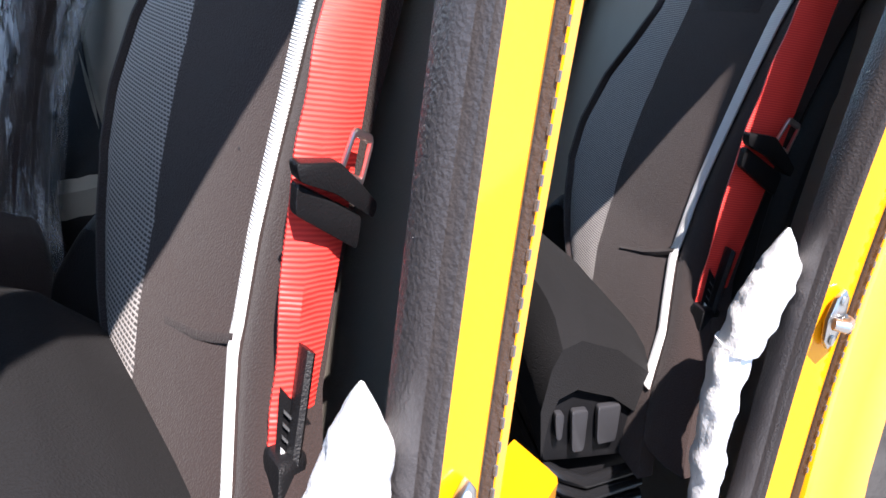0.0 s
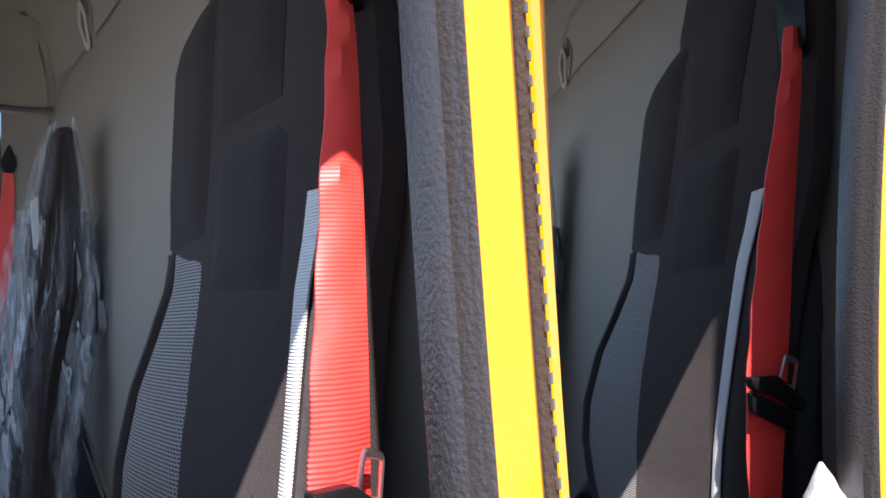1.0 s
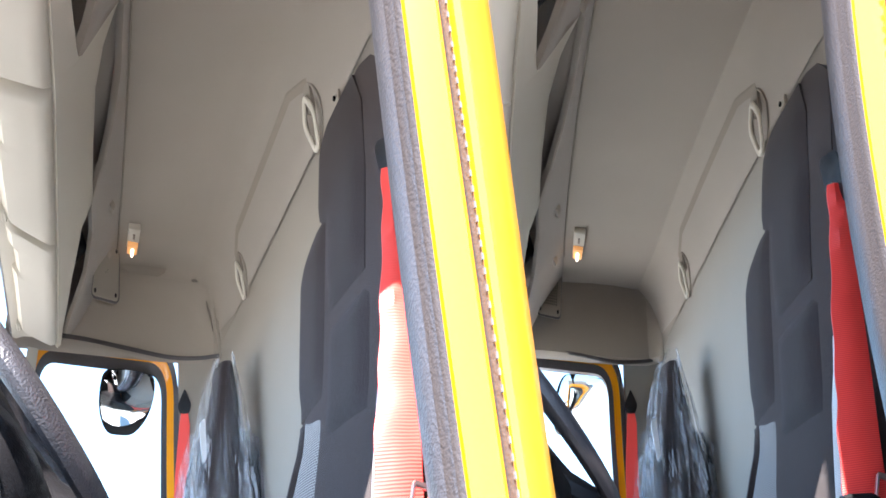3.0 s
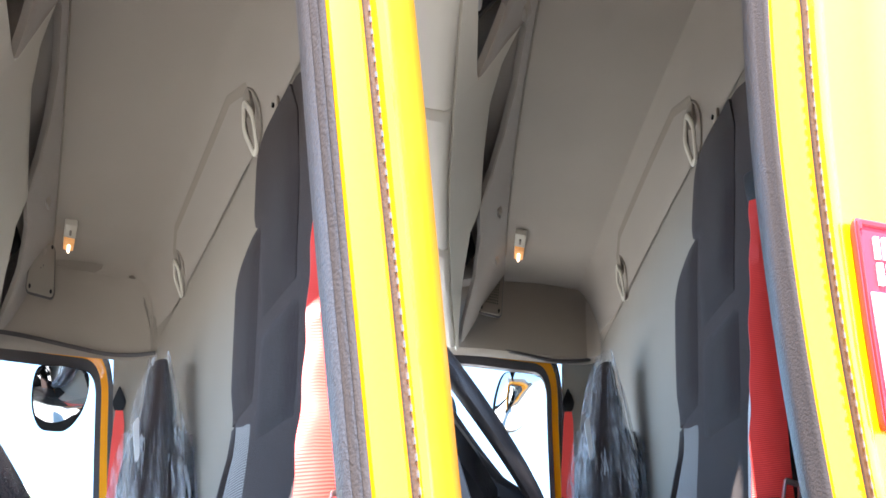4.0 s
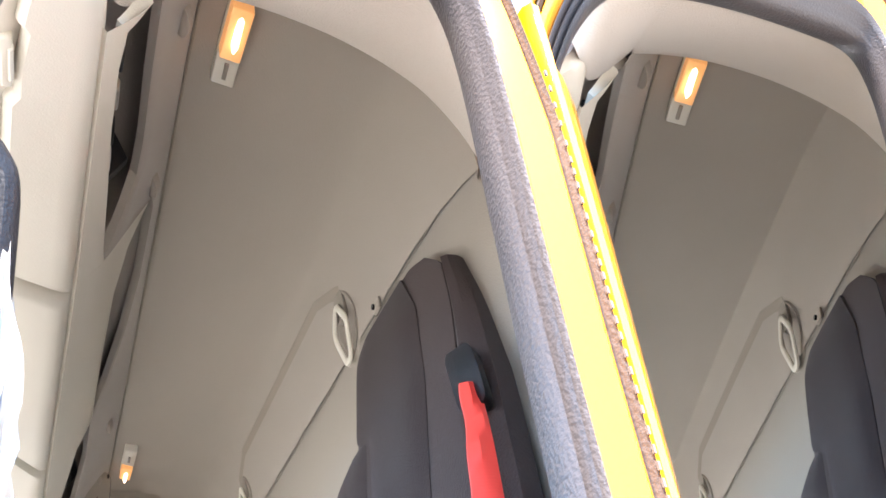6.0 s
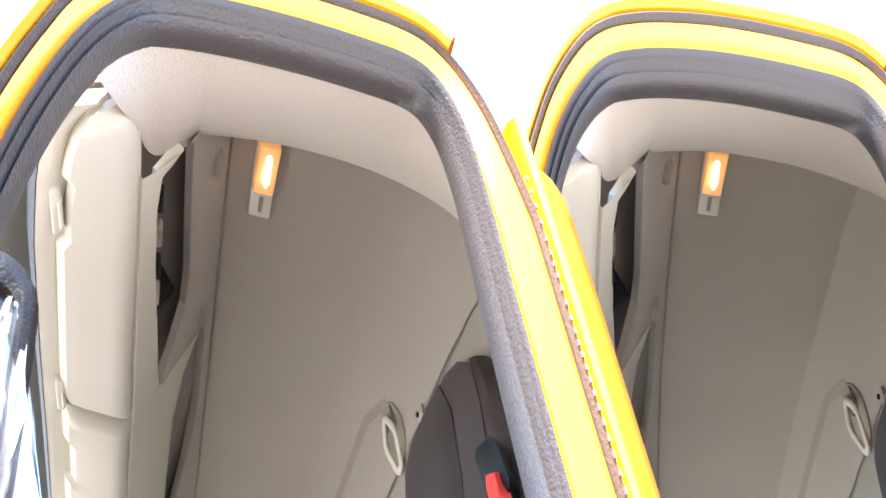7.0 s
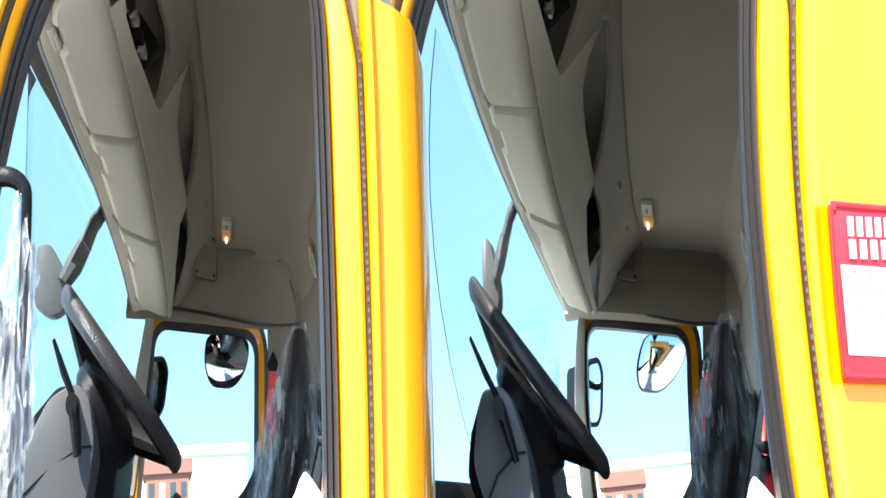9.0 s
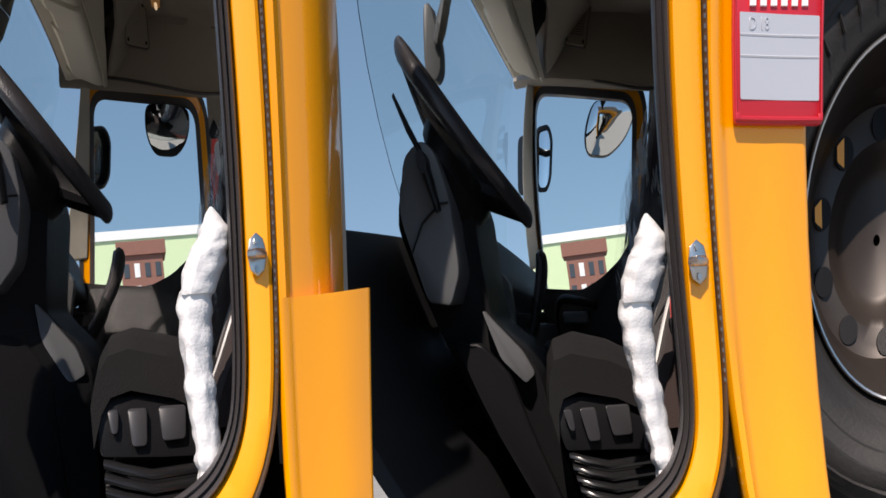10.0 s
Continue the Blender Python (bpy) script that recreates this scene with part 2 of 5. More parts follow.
BEND_MID, BEND_UNIT = (0.05, 0.6, 2.9), (0.6, 1.0, 0.6)
BEND_LOW, BEND_HIGH = (-0.75, -0.08, 2.08), (1.0, 2.3, 3.44)      # past these the bend goes on straight


def stand(q):
    """Where a point of the cab stands in the world, in the set for the present eye."""
    c = [min(max(q[i], BEND_LOW[i]), BEND_HIGH[i]) for i in range(3)]
    x, y, z = ((c[i] - BEND_MID[i]) / BEND_UNIT[i] for i in range(3))
    f = (1, x, y, z, x * x, x * y, x * z, y * y, y * z, z * z, x ** 3, x * x * y, x * x * z, x * y * y, x * y * z, x * z * z, y ** 3, y * y * z, y * z * z, z ** 3)
    beyond = Vector(((q[0] - c[0]) * 0.5, q[1] - c[1], q[2] - c[2]))
    return Vector([sum(a * k[i] for a, k in zip(f, BEND[EYE])) for i in range(3)]) + beyond


def lin(w, pts):
    return float(np.interp(w, [p[0] for p in pts], [p[1] for p in pts]))


def smooth_line(pts, n=6):
    """A smooth curve through points (Catmull-Rom)."""
    p = [Vector(q) for q in pts]
    p = [2 * p[0] - p[1]] + p + [2 * p[-1] - p[-2]]
    out = []
    for i in range(1, len(p) - 2):
        a, b, c, d = p[i - 1:i + 3]
        for k in range(n):
            t = k / n
            out.append(0.5 * (2 * b + (c - a) * t + (2 * a - 5 * b + 4 * c - d) * t * t + (3 * b - a - 3 * c + d) * t ** 3))
    return out + [p[-2]]


def loft(rows, close_u=False, close_v=False, caps=False):
    """A skin over rows of points."""
    bm = bmesh.new()
    vs = [[bm.verts.new(q) for q in r] for r in rows]
    nr, nc = len(vs), len(vs[0])
    for i in range(nr if close_v else nr - 1):
        for j in range(nc if close_u else nc - 1):
            a, b = vs[i], vs[(i + 1) % nr]
            bm.faces.new((a[j], a[(j + 1) % nc], b[(j + 1) % nc], b[j]))
    if caps:
        bm.faces.new(list(reversed(vs[0])))
        bm.faces.new(vs[-1])
    return bm


def shell(rows, off):
    """A skin over rows of points with a thickness, given as a vector off."""
    off = Vector(off)
    r = [[Vector(q) for q in a] + [Vector(q) + off for q in reversed(a)] for a in rows]
    return loft(r, close_u=True, caps=True)


def tube(pts, r, n=10, closed=False):
    """A round bar along points; r is one radius or one for each point."""
    p = [Vector(q) for q in pts]
    rows = []
    side = None
    for i, q in enumerate(p):
        t = (p[(i + 1) % len(p)] - p[i - 1]) if closed else (p[min(i + 1, len(p) - 1)] - p[max(i - 1, 0)])
        t.normalize()
        if side is None:
            side = t.orthogonal().normalized()
        side = (side - t * side.dot(t)).normalized()
        up = t.cross(side)
        rr = r[i] if isinstance(r, (list, tuple)) else r
        rows.append([q + rr * (math.cos(a) * side + math.sin(a) * up) for a in (2 * math.pi * k / n for k in range(n))])
    return loft(rows, close_u=True, close_v=closed, caps=not closed)


def slab(poly, off, bevel=0.0, seg=2):
    """A plate: a flat outline and a thickness vector, with rounded edges."""
    bm = bmesh.new()
    a = [bm.verts.new(q) for q in poly]
    b = [bm.verts.new(Vector(q) + Vector(off)) for q in poly]
    n = len(a)
    bm.faces.new(list(reversed(a)))
    bm.faces.new(b)
    for i in range(n):
        bm.faces.new((a[i], a[(i + 1) % n], b[(i + 1) % n], b[i]))
    bmesh.ops.recalc_face_normals(bm, faces=bm.faces)
    if bevel:
        bmesh.ops.bevel(bm, geom=list(bm.edges), offset=bevel, segments=seg, affect="EDGES", profile=0.5, clamp_overlap=True)
    return bm


def block(lo, hi, bevel=0.006, seg=2):
    (a, b, c), (d, e, f) = lo, hi
    return slab([(a, b, c), (d, b, c), (d, e, c), (a, e, c)], (0, 0, f - c), bevel, seg)


def rounded(poly, r, n=4):
    """A closed outline with rounded corners."""
    out = []
    p = [Vector(q) for q in poly]
    for i, q in enumerate(p):
        a, b = p[i - 1] - q, p[(i + 1) % len(p)] - q
        d = min(r, a.length * 0.45, b.length * 0.45)
        s, e = q + a.normalized() * d, q + b.normalized() * d
        out += [s * (1 - t) ** 2 + q * 2 * t * (1 - t) + e * t * t for t in (k / n for k in range(n + 1))]
    return out


def ring(outer, inner, off):
    """A flat frame between two outlines of the same count, with a thickness."""
    off = Vector(off)
    rows = [[Vector(o), Vector(i), Vector(i) + off, Vector(o) + off] for o, i in zip(outer, inner)]
    return loft(rows, close_u=True, close_v=True)


def join(*bms):
    out = bmesh.new()
    for b in bms:
        me = bpy.data.meshes.new("tmp")
        b.to_mesh(me)
        out.from_mesh(me)
        bpy.data.meshes.remove(me)
        b.free()
    return out

def finer(bm, longest=0.10):
    """Splits long edges, so that a part follows the bend of its set."""
    for _ in range(5):
        edges = [e for e in bm.edges if e.calc_length() > longest]
        if not edges or len(bm.faces) > 6000:
            return
        bmesh.ops.subdivide_edges(bm, edges=edges, cuts=1, use_grid_fill=True)


def part(name, bm, material, parent=None, label="", flat=False, shadow=True):
    bmesh.ops.recalc_face_normals(bm, faces=bm.faces)
    finer(bm)
    for v in bm.verts:
        v.co = stand(v.co)
    me = bpy.data.meshes.new(name)
    bm.to_mesh(me)
    bm.free()
    me.materials.append(material)
    if not flat:
        me.shade_smooth()
        me.set_sharp_from_angle(angle=radians(38))
    ob = new(name, me)
    ob.visible_shadow = shadow
    if parent:
        ob.parent = parent
        if parent.type == "EMPTY":
            ob.matrix_parent_inverse = Matrix.Translation(-parent.location)
    if label:
        tagged(ob, label)
    return ob


def thing(name, label, category, at, group="", kind=""):
    """An empty at the base of a thing; its parts hang under it with their places kept."""
    ob = new(name)
    ob.empty_display_size = 0.05
    ob.location = stand(at)
    return tagged(ob, label, category, group, kind)


def single(name, bm, material, label, category, group="", kind="", **k):
    ob = part(name, bm, material, None, "", **k)
    return tagged(ob, label, category, group, kind)


def letters(text, size, material, name, parent, label, place):
    """Raised lettering as one mesh; place() sets a point of the lettering (across, up, out) into the cab."""
    cu = bpy.data.curves.new(name, "FONT")
    cu.body, cu.size, cu.extrude, cu.align_x, cu.resolution_u = text, size, 0.0012, "CENTER", 3
    tmp = new(name, cu)
    me = bpy.data.meshes.new_from_object(tmp.evaluated_get(bpy.context.evaluated_depsgraph_get()))
    bm = bmesh.new()
    bm.from_mesh(me)
    bpy.data.objects.remove(tmp)
    bpy.data.curves.remove(cu)
    bpy.data.meshes.remove(me)
    for v in bm.verts:
        v.co = place(v.co)
    return part(name, bm, material, parent, label, flat=True)


# ---- ground and distance ----
def plain(name, bm, material, label, category, kind="structure"):
    me = bpy.data.meshes.new(name)
    bmesh.ops.recalc_face_normals(bm, faces=bm.faces)
    bm.to_mesh(me)
    bm.free()
    me.materials.append(material)
    return tagged(new(name, me), label, category, "", kind)


plain("ground", slab([(-900, -900, -0.2), (900, -900, -0.2), (900, 900, -0.2), (-900, 900, -0.2)], (0, 0, 0.2)), ASPHALT, "pale grey concrete yard", "ground")


def far_building(name, x, y, turn, wide, deep, high, wall, label, windows=0, band=None):
    """A plain hall seen through the side window: walls, roof edge and rows of windows."""
    base = new(name)
    base.matrix_world = pose(x, y, 0, 0, 0, turn)
    tagged(base, label, "building")

    def piece(nm, bm, m):
        me = bpy.data.meshes.new(nm)
        bmesh.ops.recalc_face_normals(bm, faces=bm.faces)
        bm.to_mesh(me)
        bm.free()
        me.materials.append(m)
        ob = new(nm, me)
        ob.parent = base
        return ob
    piece("wall", block((-wide / 2, 0, 0), (wide / 2, deep, high), 0.02, 1), wall)
    piece("roof", block((-wide / 2 - 0.3, -0.3, high), (wide / 2 + 0.3, deep + 0.3, high + 1.2), 0.02, 1), band or wall)
    for i in range(windows):
        cx = -wide / 2 + wide * (i + 0.5) / windows
        for z0, z1 in ((high - 1.9, high - 0.7), (high - 4.0, high - 2.6), (high - 6.2, high - 4.8)):
            if z0 > 0:
                piece("window", block((cx - 0.22, -0.06, z0), (cx + 0.22, 0.02, z1), 0.02, 1), RENDERWHITE if i % 3 == 1 else DARKGLASS)


# brick house and green hall beyond the passenger window: bearings and heights of their roofs, in degrees
for brick, brick_up, hall, hall_up in ((2.27, 7.64, 2.94, 8.30), (29.71, 4.58, 30.46, 5.22)):
    for bearing, up, dist, wide, deep, wall, band, nm, lab, nwin in (
            (brick, brick_up, 80, 3.4, 6, BRICK, BRICK, "brick_building", "red brick building with white-framed windows", 4),
            (hall, hall_up, 120, 17.0, 8, GREEN, RENDERWHITE, "green_hall", "pale green clad hall with white roof edge", 0)):
        b = radians(bearing)
        far_building(nm, dist * math.sin(b), dist * math.cos(b), -bearing, wide, deep, 2.4 + dist * math.tan(radians(up)) - 1.2, wall, lab, nwin, band)


# ---- cab shell ----
def roof_z(x, y):
    """Height of the headlining."""
    z = lin(x, ((-0.70, 3.30), (-0.40, 3.335), (-0.25, 3.355), (-0.14, 3.365), (0.1, 3.375), (0.30, 3.37), (0.345, 3.35), (0.38, 3.31), (0.405, 3.26), (0.418, 3.212)))
    return z - 0.035 * max(0, (0.42 - y) / 0.22) ** 2 + 0.045 * max(0, y - 1.6) / 0.4


def wall_x(z):
    """The rear wall's lining under its joint."""
    return 0.425 + 0.02 * max(0, (3.21 - z) / 0.8)


def build_shell():
    xs = [-0.70, -0.6, -0.5, -0.4, -0.3, -0.2, -0.14, -0.05, 0.05, 0.15, 0.24, 0.30, 0.33, 0.355, 0.375, 0.39, 0.405, 0.413, 0.418]
    ys = [0.215, 0.26, 0.32, 0.4] + [0.5 + 0.1 * i for i in range(12)] + [1.7, 1.8, 1.9, 1.97, 2.03]
    single("ceiling", shell([[(x, y, roof_z(x, y)) for x in xs] for y in ys], (0, 0, 0.03)), LINER, "grey fabric headlining of the cab", "ceiling", kind="structure")
    zs = [1.4, 1.9, 2.2, 2.5, 2.8, 3.0, 3.1, 3.17, 3.205, 3.25, 3.32]
    single("wall_rear", shell([[(wall_x(z), y, z) for z in zs] for y in [0.16, 0.25] + [0.35 + 0.15 * i for i in range(12)] + [2.06]], (0.04, 0, 0)), WALLGREY, "grey lined rear wall of the cab", "wall", kind="structure")
    rows = [[(x, y, z) for x, y in ((0.25, 0.05), (0.31, 0.10), (0.38, 0.14), (0.45, 0.17))] for z in (2.2, 2.6, 2.95, 3.1, 3.2)]
    single("wall_near_rear", shell(rows, (0.01, -0.02, 0)), WALLGREY, "grey lining of the rear cab corner", "wall", kind="structure")
    single("floor", block((-0.7, 0.02, 1.36), (0.46, 2.05, 1.40)), DASH, "dark rubber cab floor", "floor", kind="structure")
    # unseen, added so that no light leaks into the footwell from the front
    single("light_block_front", block((-0.90, 0.0, 1.36), (-0.86, 2.09, 2.60), 0.004), DASH, "added dark wall blocking light at the front, unseen", "wall", kind="structure")
    single("wall_far_low", block((-0.86, 2.06, 1.36), (0.47, 2.10, 2.45), 0.004), DASH, "dark lined wall under the passenger window", "wall", kind="structure")
    # unseen wall added to stop light coming in below the sill
    single("light_block_near", block((-0.86, 0.0, 1.36), (0.25, 0.04, 2.13), 0.004), DASH, "added dark wall blocking light under the doorway, unseen", "wall", kind="structure")
    # lining over the passenger door, leaning outward to the roof
    prof = ((2.035, 3.46), (2.033, 3.42), (2.030, 3.385), (2.02, 3.35), (2.0, 3.28), (1.988, 3.22), (1.985, 3.185), (2.0, 3.175))
    rows = [[(x, y - 0.05 * max(0, (x - 0.33) / 0.09) ** 2, z) for y, z in prof] for x in (-0.68, -0.5, -0.35, -0.2, -0.05, 0.1, 0.2, 0.26, 0.31, 0.35, 0.39, 0.42)]
    single("wall_far_upper", shell(rows, (0, 0.03, 0)), LINER, "grey lining over the passenger door", "wall", kind="structure")
    seam = single("trim_far", tube(smooth_line([(-0.62, 2.0, 3.205), (-0.3, 1.995, 3.20), (-0.05, 1.99, 3.185), (0.15, 1.985, 3.172), (0.30, 1.985, 3.176), (0.42, 1.985, 3.188)], 5), 0.006, 8), RUBBER, "dark trim seam over the passenger door", "trim", kind="structure")
    seam.location.y -= 0.015 if EYE == 0 else 0.0
    # darker tube stands in for the shade along the edge groove
    single("trim_headlining", tube([(-0.140, y, roof_z(-0.14, y) - 0.001) for y in [0.24 + 0.08 * i for i in range(20)]], 0.0035, 8), GROOVESHADE, "darker strip painted as the shaded groove at the headlining edge", "trim", kind="structure")
    single("wall_far_rear", block((0.22, 2.05, 1.4), (0.47, 2.09, 3.2), 0.004), WALLGREY, "grey lining behind the passenger door", "wall", kind="structure")
    single("wall_far_front", slab([(-0.545, 2.0, 3.22), (-0.50, 2.02, 3.22), (-0.53, 2.03, 2.62), (-0.66, 2.0, 2.60)], (-0.01, 0.06, 0), 0.006), BEIGE, "beige windscreen pillar on the passenger side", "wall", kind="structure")


def build_far_door():
    d = thing("door_passenger", "orange passenger door with dark inner panel", "door", (-0.2, 2.06, 1.5), kind="structure")
    y = 2.05

    def outline(e, low=1.55):
        return rounded([(-0.50 - e, y, low), (-0.488 - e, y, 3.158 + e), (0.130 + e, y, 3.148 + e), (0.130 + e, y, low)], 0.075 + e, 9)
    outer, mid, inner = outline(0.068), outline(0.026), outline(0.0)
    part("seal", ring([p + Vector((0, -0.01, 0)) for p in outline(0.085)], [p + Vector((0, -0.01, 0)) for p in outline(0.062)], (0, 0.03, 0)), RUBBER, d, "black door seal")
    part("frame", ring(outer, mid, (0, 0.05, 0)), YELLOW, d, "orange painted frame")
    part("window_seal", ring([p + Vector((0, -0.004, 0)) for p in mid], [p + Vector((0, -0.004, 0)) for p in inner], (0, 0.03, 0)), RUBBER, d, "black window rubber")
    part("pane", slab([(-0.50, y + 0.02, 2.45), (-0.50, y + 0.02, 3.17), (0.15, y + 0.02, 3.17), (0.15, y + 0.02, 2.45)], (0, 0.004, 0)), GLASS, d, "clear side window", shadow=False)
    part("inner_panel", slab(rounded([(-0.58, y - 0.04, 1.5), (-0.58, y - 0.04, 2.535), (-0.19, y - 0.04, 2.53), (-0.06, y - 0.04, 2.57), (0.06, y - 0.04, 2.635), (0.12, y - 0.04, 2.70), (0.20, y - 0.04, 2.80), (0.20, y - 0.04, 1.5)], 0.04, 5), (0, 0.06, 0), 0.008), DASH, d, "dark grey moulded inner panel")
    part("grab_recess", block((-0.36, y - 0.09, 2.40), (-0.16, y - 0.04, 2.45), 0.018, 3), COLUMN, d, "armrest with grab recess")
    part("pull_bar", tube(smooth_line([(-0.42, y - 0.05, 2.36), (-0.40, y - 0.10, 2.44), (-0.34, y - 0.12, 2.49), (-0.20, y - 0.10, 2.485), (-0.10, y - 0.05, 2.47)], 4), 0.018, 8), PLASTIC, d, "black pull bar")


# near doorway: its inner edge from the sill over the rear post and the top to the windscreen pillar, as (x, z)
SILL = ((-0.12, 2.165), (-0.007, 2.188), (0.060, 2.208), (0.103, 2.233), (0.135, 2.272), (0.150, 2.33))
REAR_POST = ((0.156, 2.42), (0.158, 2.55), (0.156, 2.68), (0.152, 2.82), (0.150, 2.93), (0.149, 3.0), (0.146, 3.05), (0.138, 3.09), (0.118, 3.122), (0.085, 3.134))
TOP_RAIL = ((0.02, 3.137), (-0.1, 3.140), (-0.2, 3.141), (-0.28, 3.140), (-0.33, 3.133))
FRONT_POST = ((-0.375, 3.105), (-0.41, 3.07), (-0.445, 3.02), (-0.475, 2.965), (-0.505, 2.895), (-0.53, 2.835), (-0.57, 2.74), (-0.60, 2.66))


def doorway():
    """Points of the doorway's inner edge with the way outward."""
    line = SILL + REAR_POST + TOP_RAIL + (FRONT_POST if EYE == 0 else FRONT_POST[:4])
    p = smooth_line([(x, 0, z) for x, z in line], 4)
    out = []
    for i, q in enumerate(p):
        t = p[min(i + 1, len(p) - 1)] - p[max(i - 1, 0)]
        out.append((q, Vector((t.z, 0, -t.x)).normalized()))
    return out


def band(name, material, label, parent, profile, first=0, last=None):
    """A strip along the doorway; profile: (share of each width, depth). Widths: seal, frame, seam, rim."""
    rows = []
    line = doorway()[first:last]
    for q, n in line:
        k = min(1, max(0, (q.z - 2.98) / 0.14))             # 0 on the post, 1 on the top rail
        f = min(1, max(0, (-0.34 - q.x) / 0.08))            # 1 on the windscreen pillar
        widths = (0.030 - 0.003 * f, 0.062 * (1 - k) + 0.031 * k if f == 0 else 0.031 - 0.008 * f, 0.011, 0.058 - 0.016 * f)
        edge = [sum(widths[:i]) for i in range(5)]
        row = []
        for b, s, depth in profile:
            row.append(q + n * (edge[b] + widths[b] * s) + Vector((0, depth, 0)))
        rows.append(row)
    return part(name, loft(rows), material, parent, label)


def build_near_side():
    body = thing("cab_body", "glossy yellow truck cab body with open doorway", "truck cab", (0.2, 0.0, 2.1), kind="structure")
    n_post = len(SILL + REAR_POST) * 4
    band("door_seal", RUBBER, "black rubber door seal", body, ((0, 0.1, 0.026), (0, -0.02, 0.018), (0, -0.05, 0.008), (0, 0.0, 0.0), (0, 0.12, -0.005), (0, 0.25, 0.0), (0, 0.34, -0.004), (0, 0.48, -0.012), (0, 0.60, -0.004), (0, 0.70, -0.010), (0, 0.86, -0.014), (0, 0.97, -0.008), (0, 1.0, 0.02)))
    band("door_frame", YELLOW, "yellow painted door frame", body, ((0, 0.96, 0.02), (1, 0.02, -0.002), (1, 0.12, -0.008), (1, 0.5, -0.014), (1, 0.85, -0.018), (1, 0.97, -0.016), (1, 1.0, 0.0)))
    band("seam_seal", RUBBER, "ribbed black seam seal", body, ((1, 0.99, 0.0), (2, 0.05, -0.018), (2, 0.4, -0.024), (2, 0.8, -0.022), (2, 1.0, 0.0)))
    band("outer_rim", YELLOW, "yellow outer door surround", body, ((2, 0.98, 0.0), (3, 0.02, -0.024), (3, 0.12, -0.030), (3, 0.5, -0.028), (3, 0.85, -0.012), (3, 1.0, 0.03), (3, 1.02, 0.07)), first=n_post - 8)
    beads = []
    line = doorway()
    for (q, n), (r, m) in zip(line[20:n_post - 18], line[21:n_post - 17]):
        for k in range(max(1, int((r - q).length / 0.009))):
            c = (q + n * 0.0955).lerp(r + m * 0.0955, (k + 0.5) / max(1, int((r - q).length / 0.009)))
            beads.append(slab([c + Vector((x, -0.0235, z)) for x, z in ((-0.0018, -0.0024), (0.0018, -0.0024), (0.0018, 0.0024), (-0.0018, 0.0024))], (0, -0.002, 0)))
    tagged(part("seam_beads", join(*beads), COLUMN, body, "beaded grey seam strip"), kind="stuff")
    # yellow panel behind the door, with a rolled edge
    def panel(z0, z1, right):
        rows = []
        for i in range(13):
            z = z0 + (z1 - z0) * i / 12
            a = 0.262 - 0.0 * z
            rows.append([(a - 0.010, 0.0, z), (a - 0.009, -0.014, z), (a, -0.022, z), (a + 0.014, -0.022, z), (a + 0.024, -0.014, z), (a + 0.034, -0.012, z)][:4 if right < 0.3 else 6]
                        + [(right - 0.01, -0.012, z), (right - 0.002, -0.009, z), (right, 0.0, z), (right + 0.001, 0.04, z), (a, 0.05, z)])
        return loft(rows, close_u=True, caps=True)
    if EYE == 0:
        part("rear_panel", panel(2.0, 2.41, 0.497), YELLOW, body, "plain yellow panel behind the door")
        part("rear_panel", panel(2.41, 3.11, 0.290), YELLOW, body)
        part("corner_skin", shell([[(x, y, z) for x, y in ((0.275, -0.008), (0.30, -0.004), (0.34, 0.004), (0.385, 0.02), (0.405, 0.04), (0.43, 0.08), (0.46, 0.125))] for z in (2.40, 2.6, 2.8, 2.95, 3.08)], (0.004, 0.008, 0)), YELLOW, body, "yellow outer skin of the cab corner")
    else:
        part("rear_panel", panel(2.0, 3.16, 0.462), YELLOW, body, "plain yellow panel behind the door")
        part("upper_corner", shell([[(x, -0.012 + 0.05 * max(0, (z - 3.2) / 0.07), z) for z in (3.15, 3.19, 3.22, 3.245, 3.265)] for x in (0.24, 0.28, 0.33, 0.4, 0.5)], (0, 0.02, 0)), YELLOW, body)
    roof = [(0.02, 3.262), (0.06, 3.285), (0.12, 3.315), (0.25, 3.36), (0.6, 3.42), (1.0, 3.435), (1.3, 3.44)]
    part("roof", shell([[(x, y, z - 0.03 * max(0, (-0.34 - x) / 0.08) ** 2) for y, z in roof] for x in (-0.42, -0.36, -0.3, -0.2, -0.1, 0.0, 0.1, 0.2)], (0, 0, 0.02)), YELLOW, body)
    # clamp on the roof edge
    clamp = part("roof_clamp", join(slab([(-0.372, 0.030, 3.299), (-0.276, 0.030, 3.299), (-0.282, 0.100, 3.326), (-0.365, 0.100, 3.326)], (0, 0, 0.006), 0.002), block((-0.362, 0.045, 3.304), (-0.312, 0.085, 3.352), 0.010, 3)), COLUMN, body, "small metal roof clamp")
    part("clamp_bolt", tube([(-0.320, 0.050, 3.331), (-0.282, 0.050, 3.333)], [0.016, 0.012], 10), PLASTIC, clamp)
    # striker of the door lock
    c = Vector((0.215, -0.016, 2.463))
    octo = [c + Vector((math.sin(a) * 0.021, 0, math.cos(a) * 0.026)) for a in (2 * math.pi * k / 8 for k in range(8))]
    plate = part("striker_plate", slab(octo, (0, -0.006, 0), 0.0015), CHROME, body, "zinc door striker plate")
    part("striker_bolt", tube([c + Vector((-0.020, -0.012, 0)), c + Vector((-0.004, -0.020, 0)), c + Vector((0.012, -0.016, 0)), c + Vector((0.018, -0.004, 0))], [0.005, 0.006, 0.006, 0.005], 10), CHROME, plate)
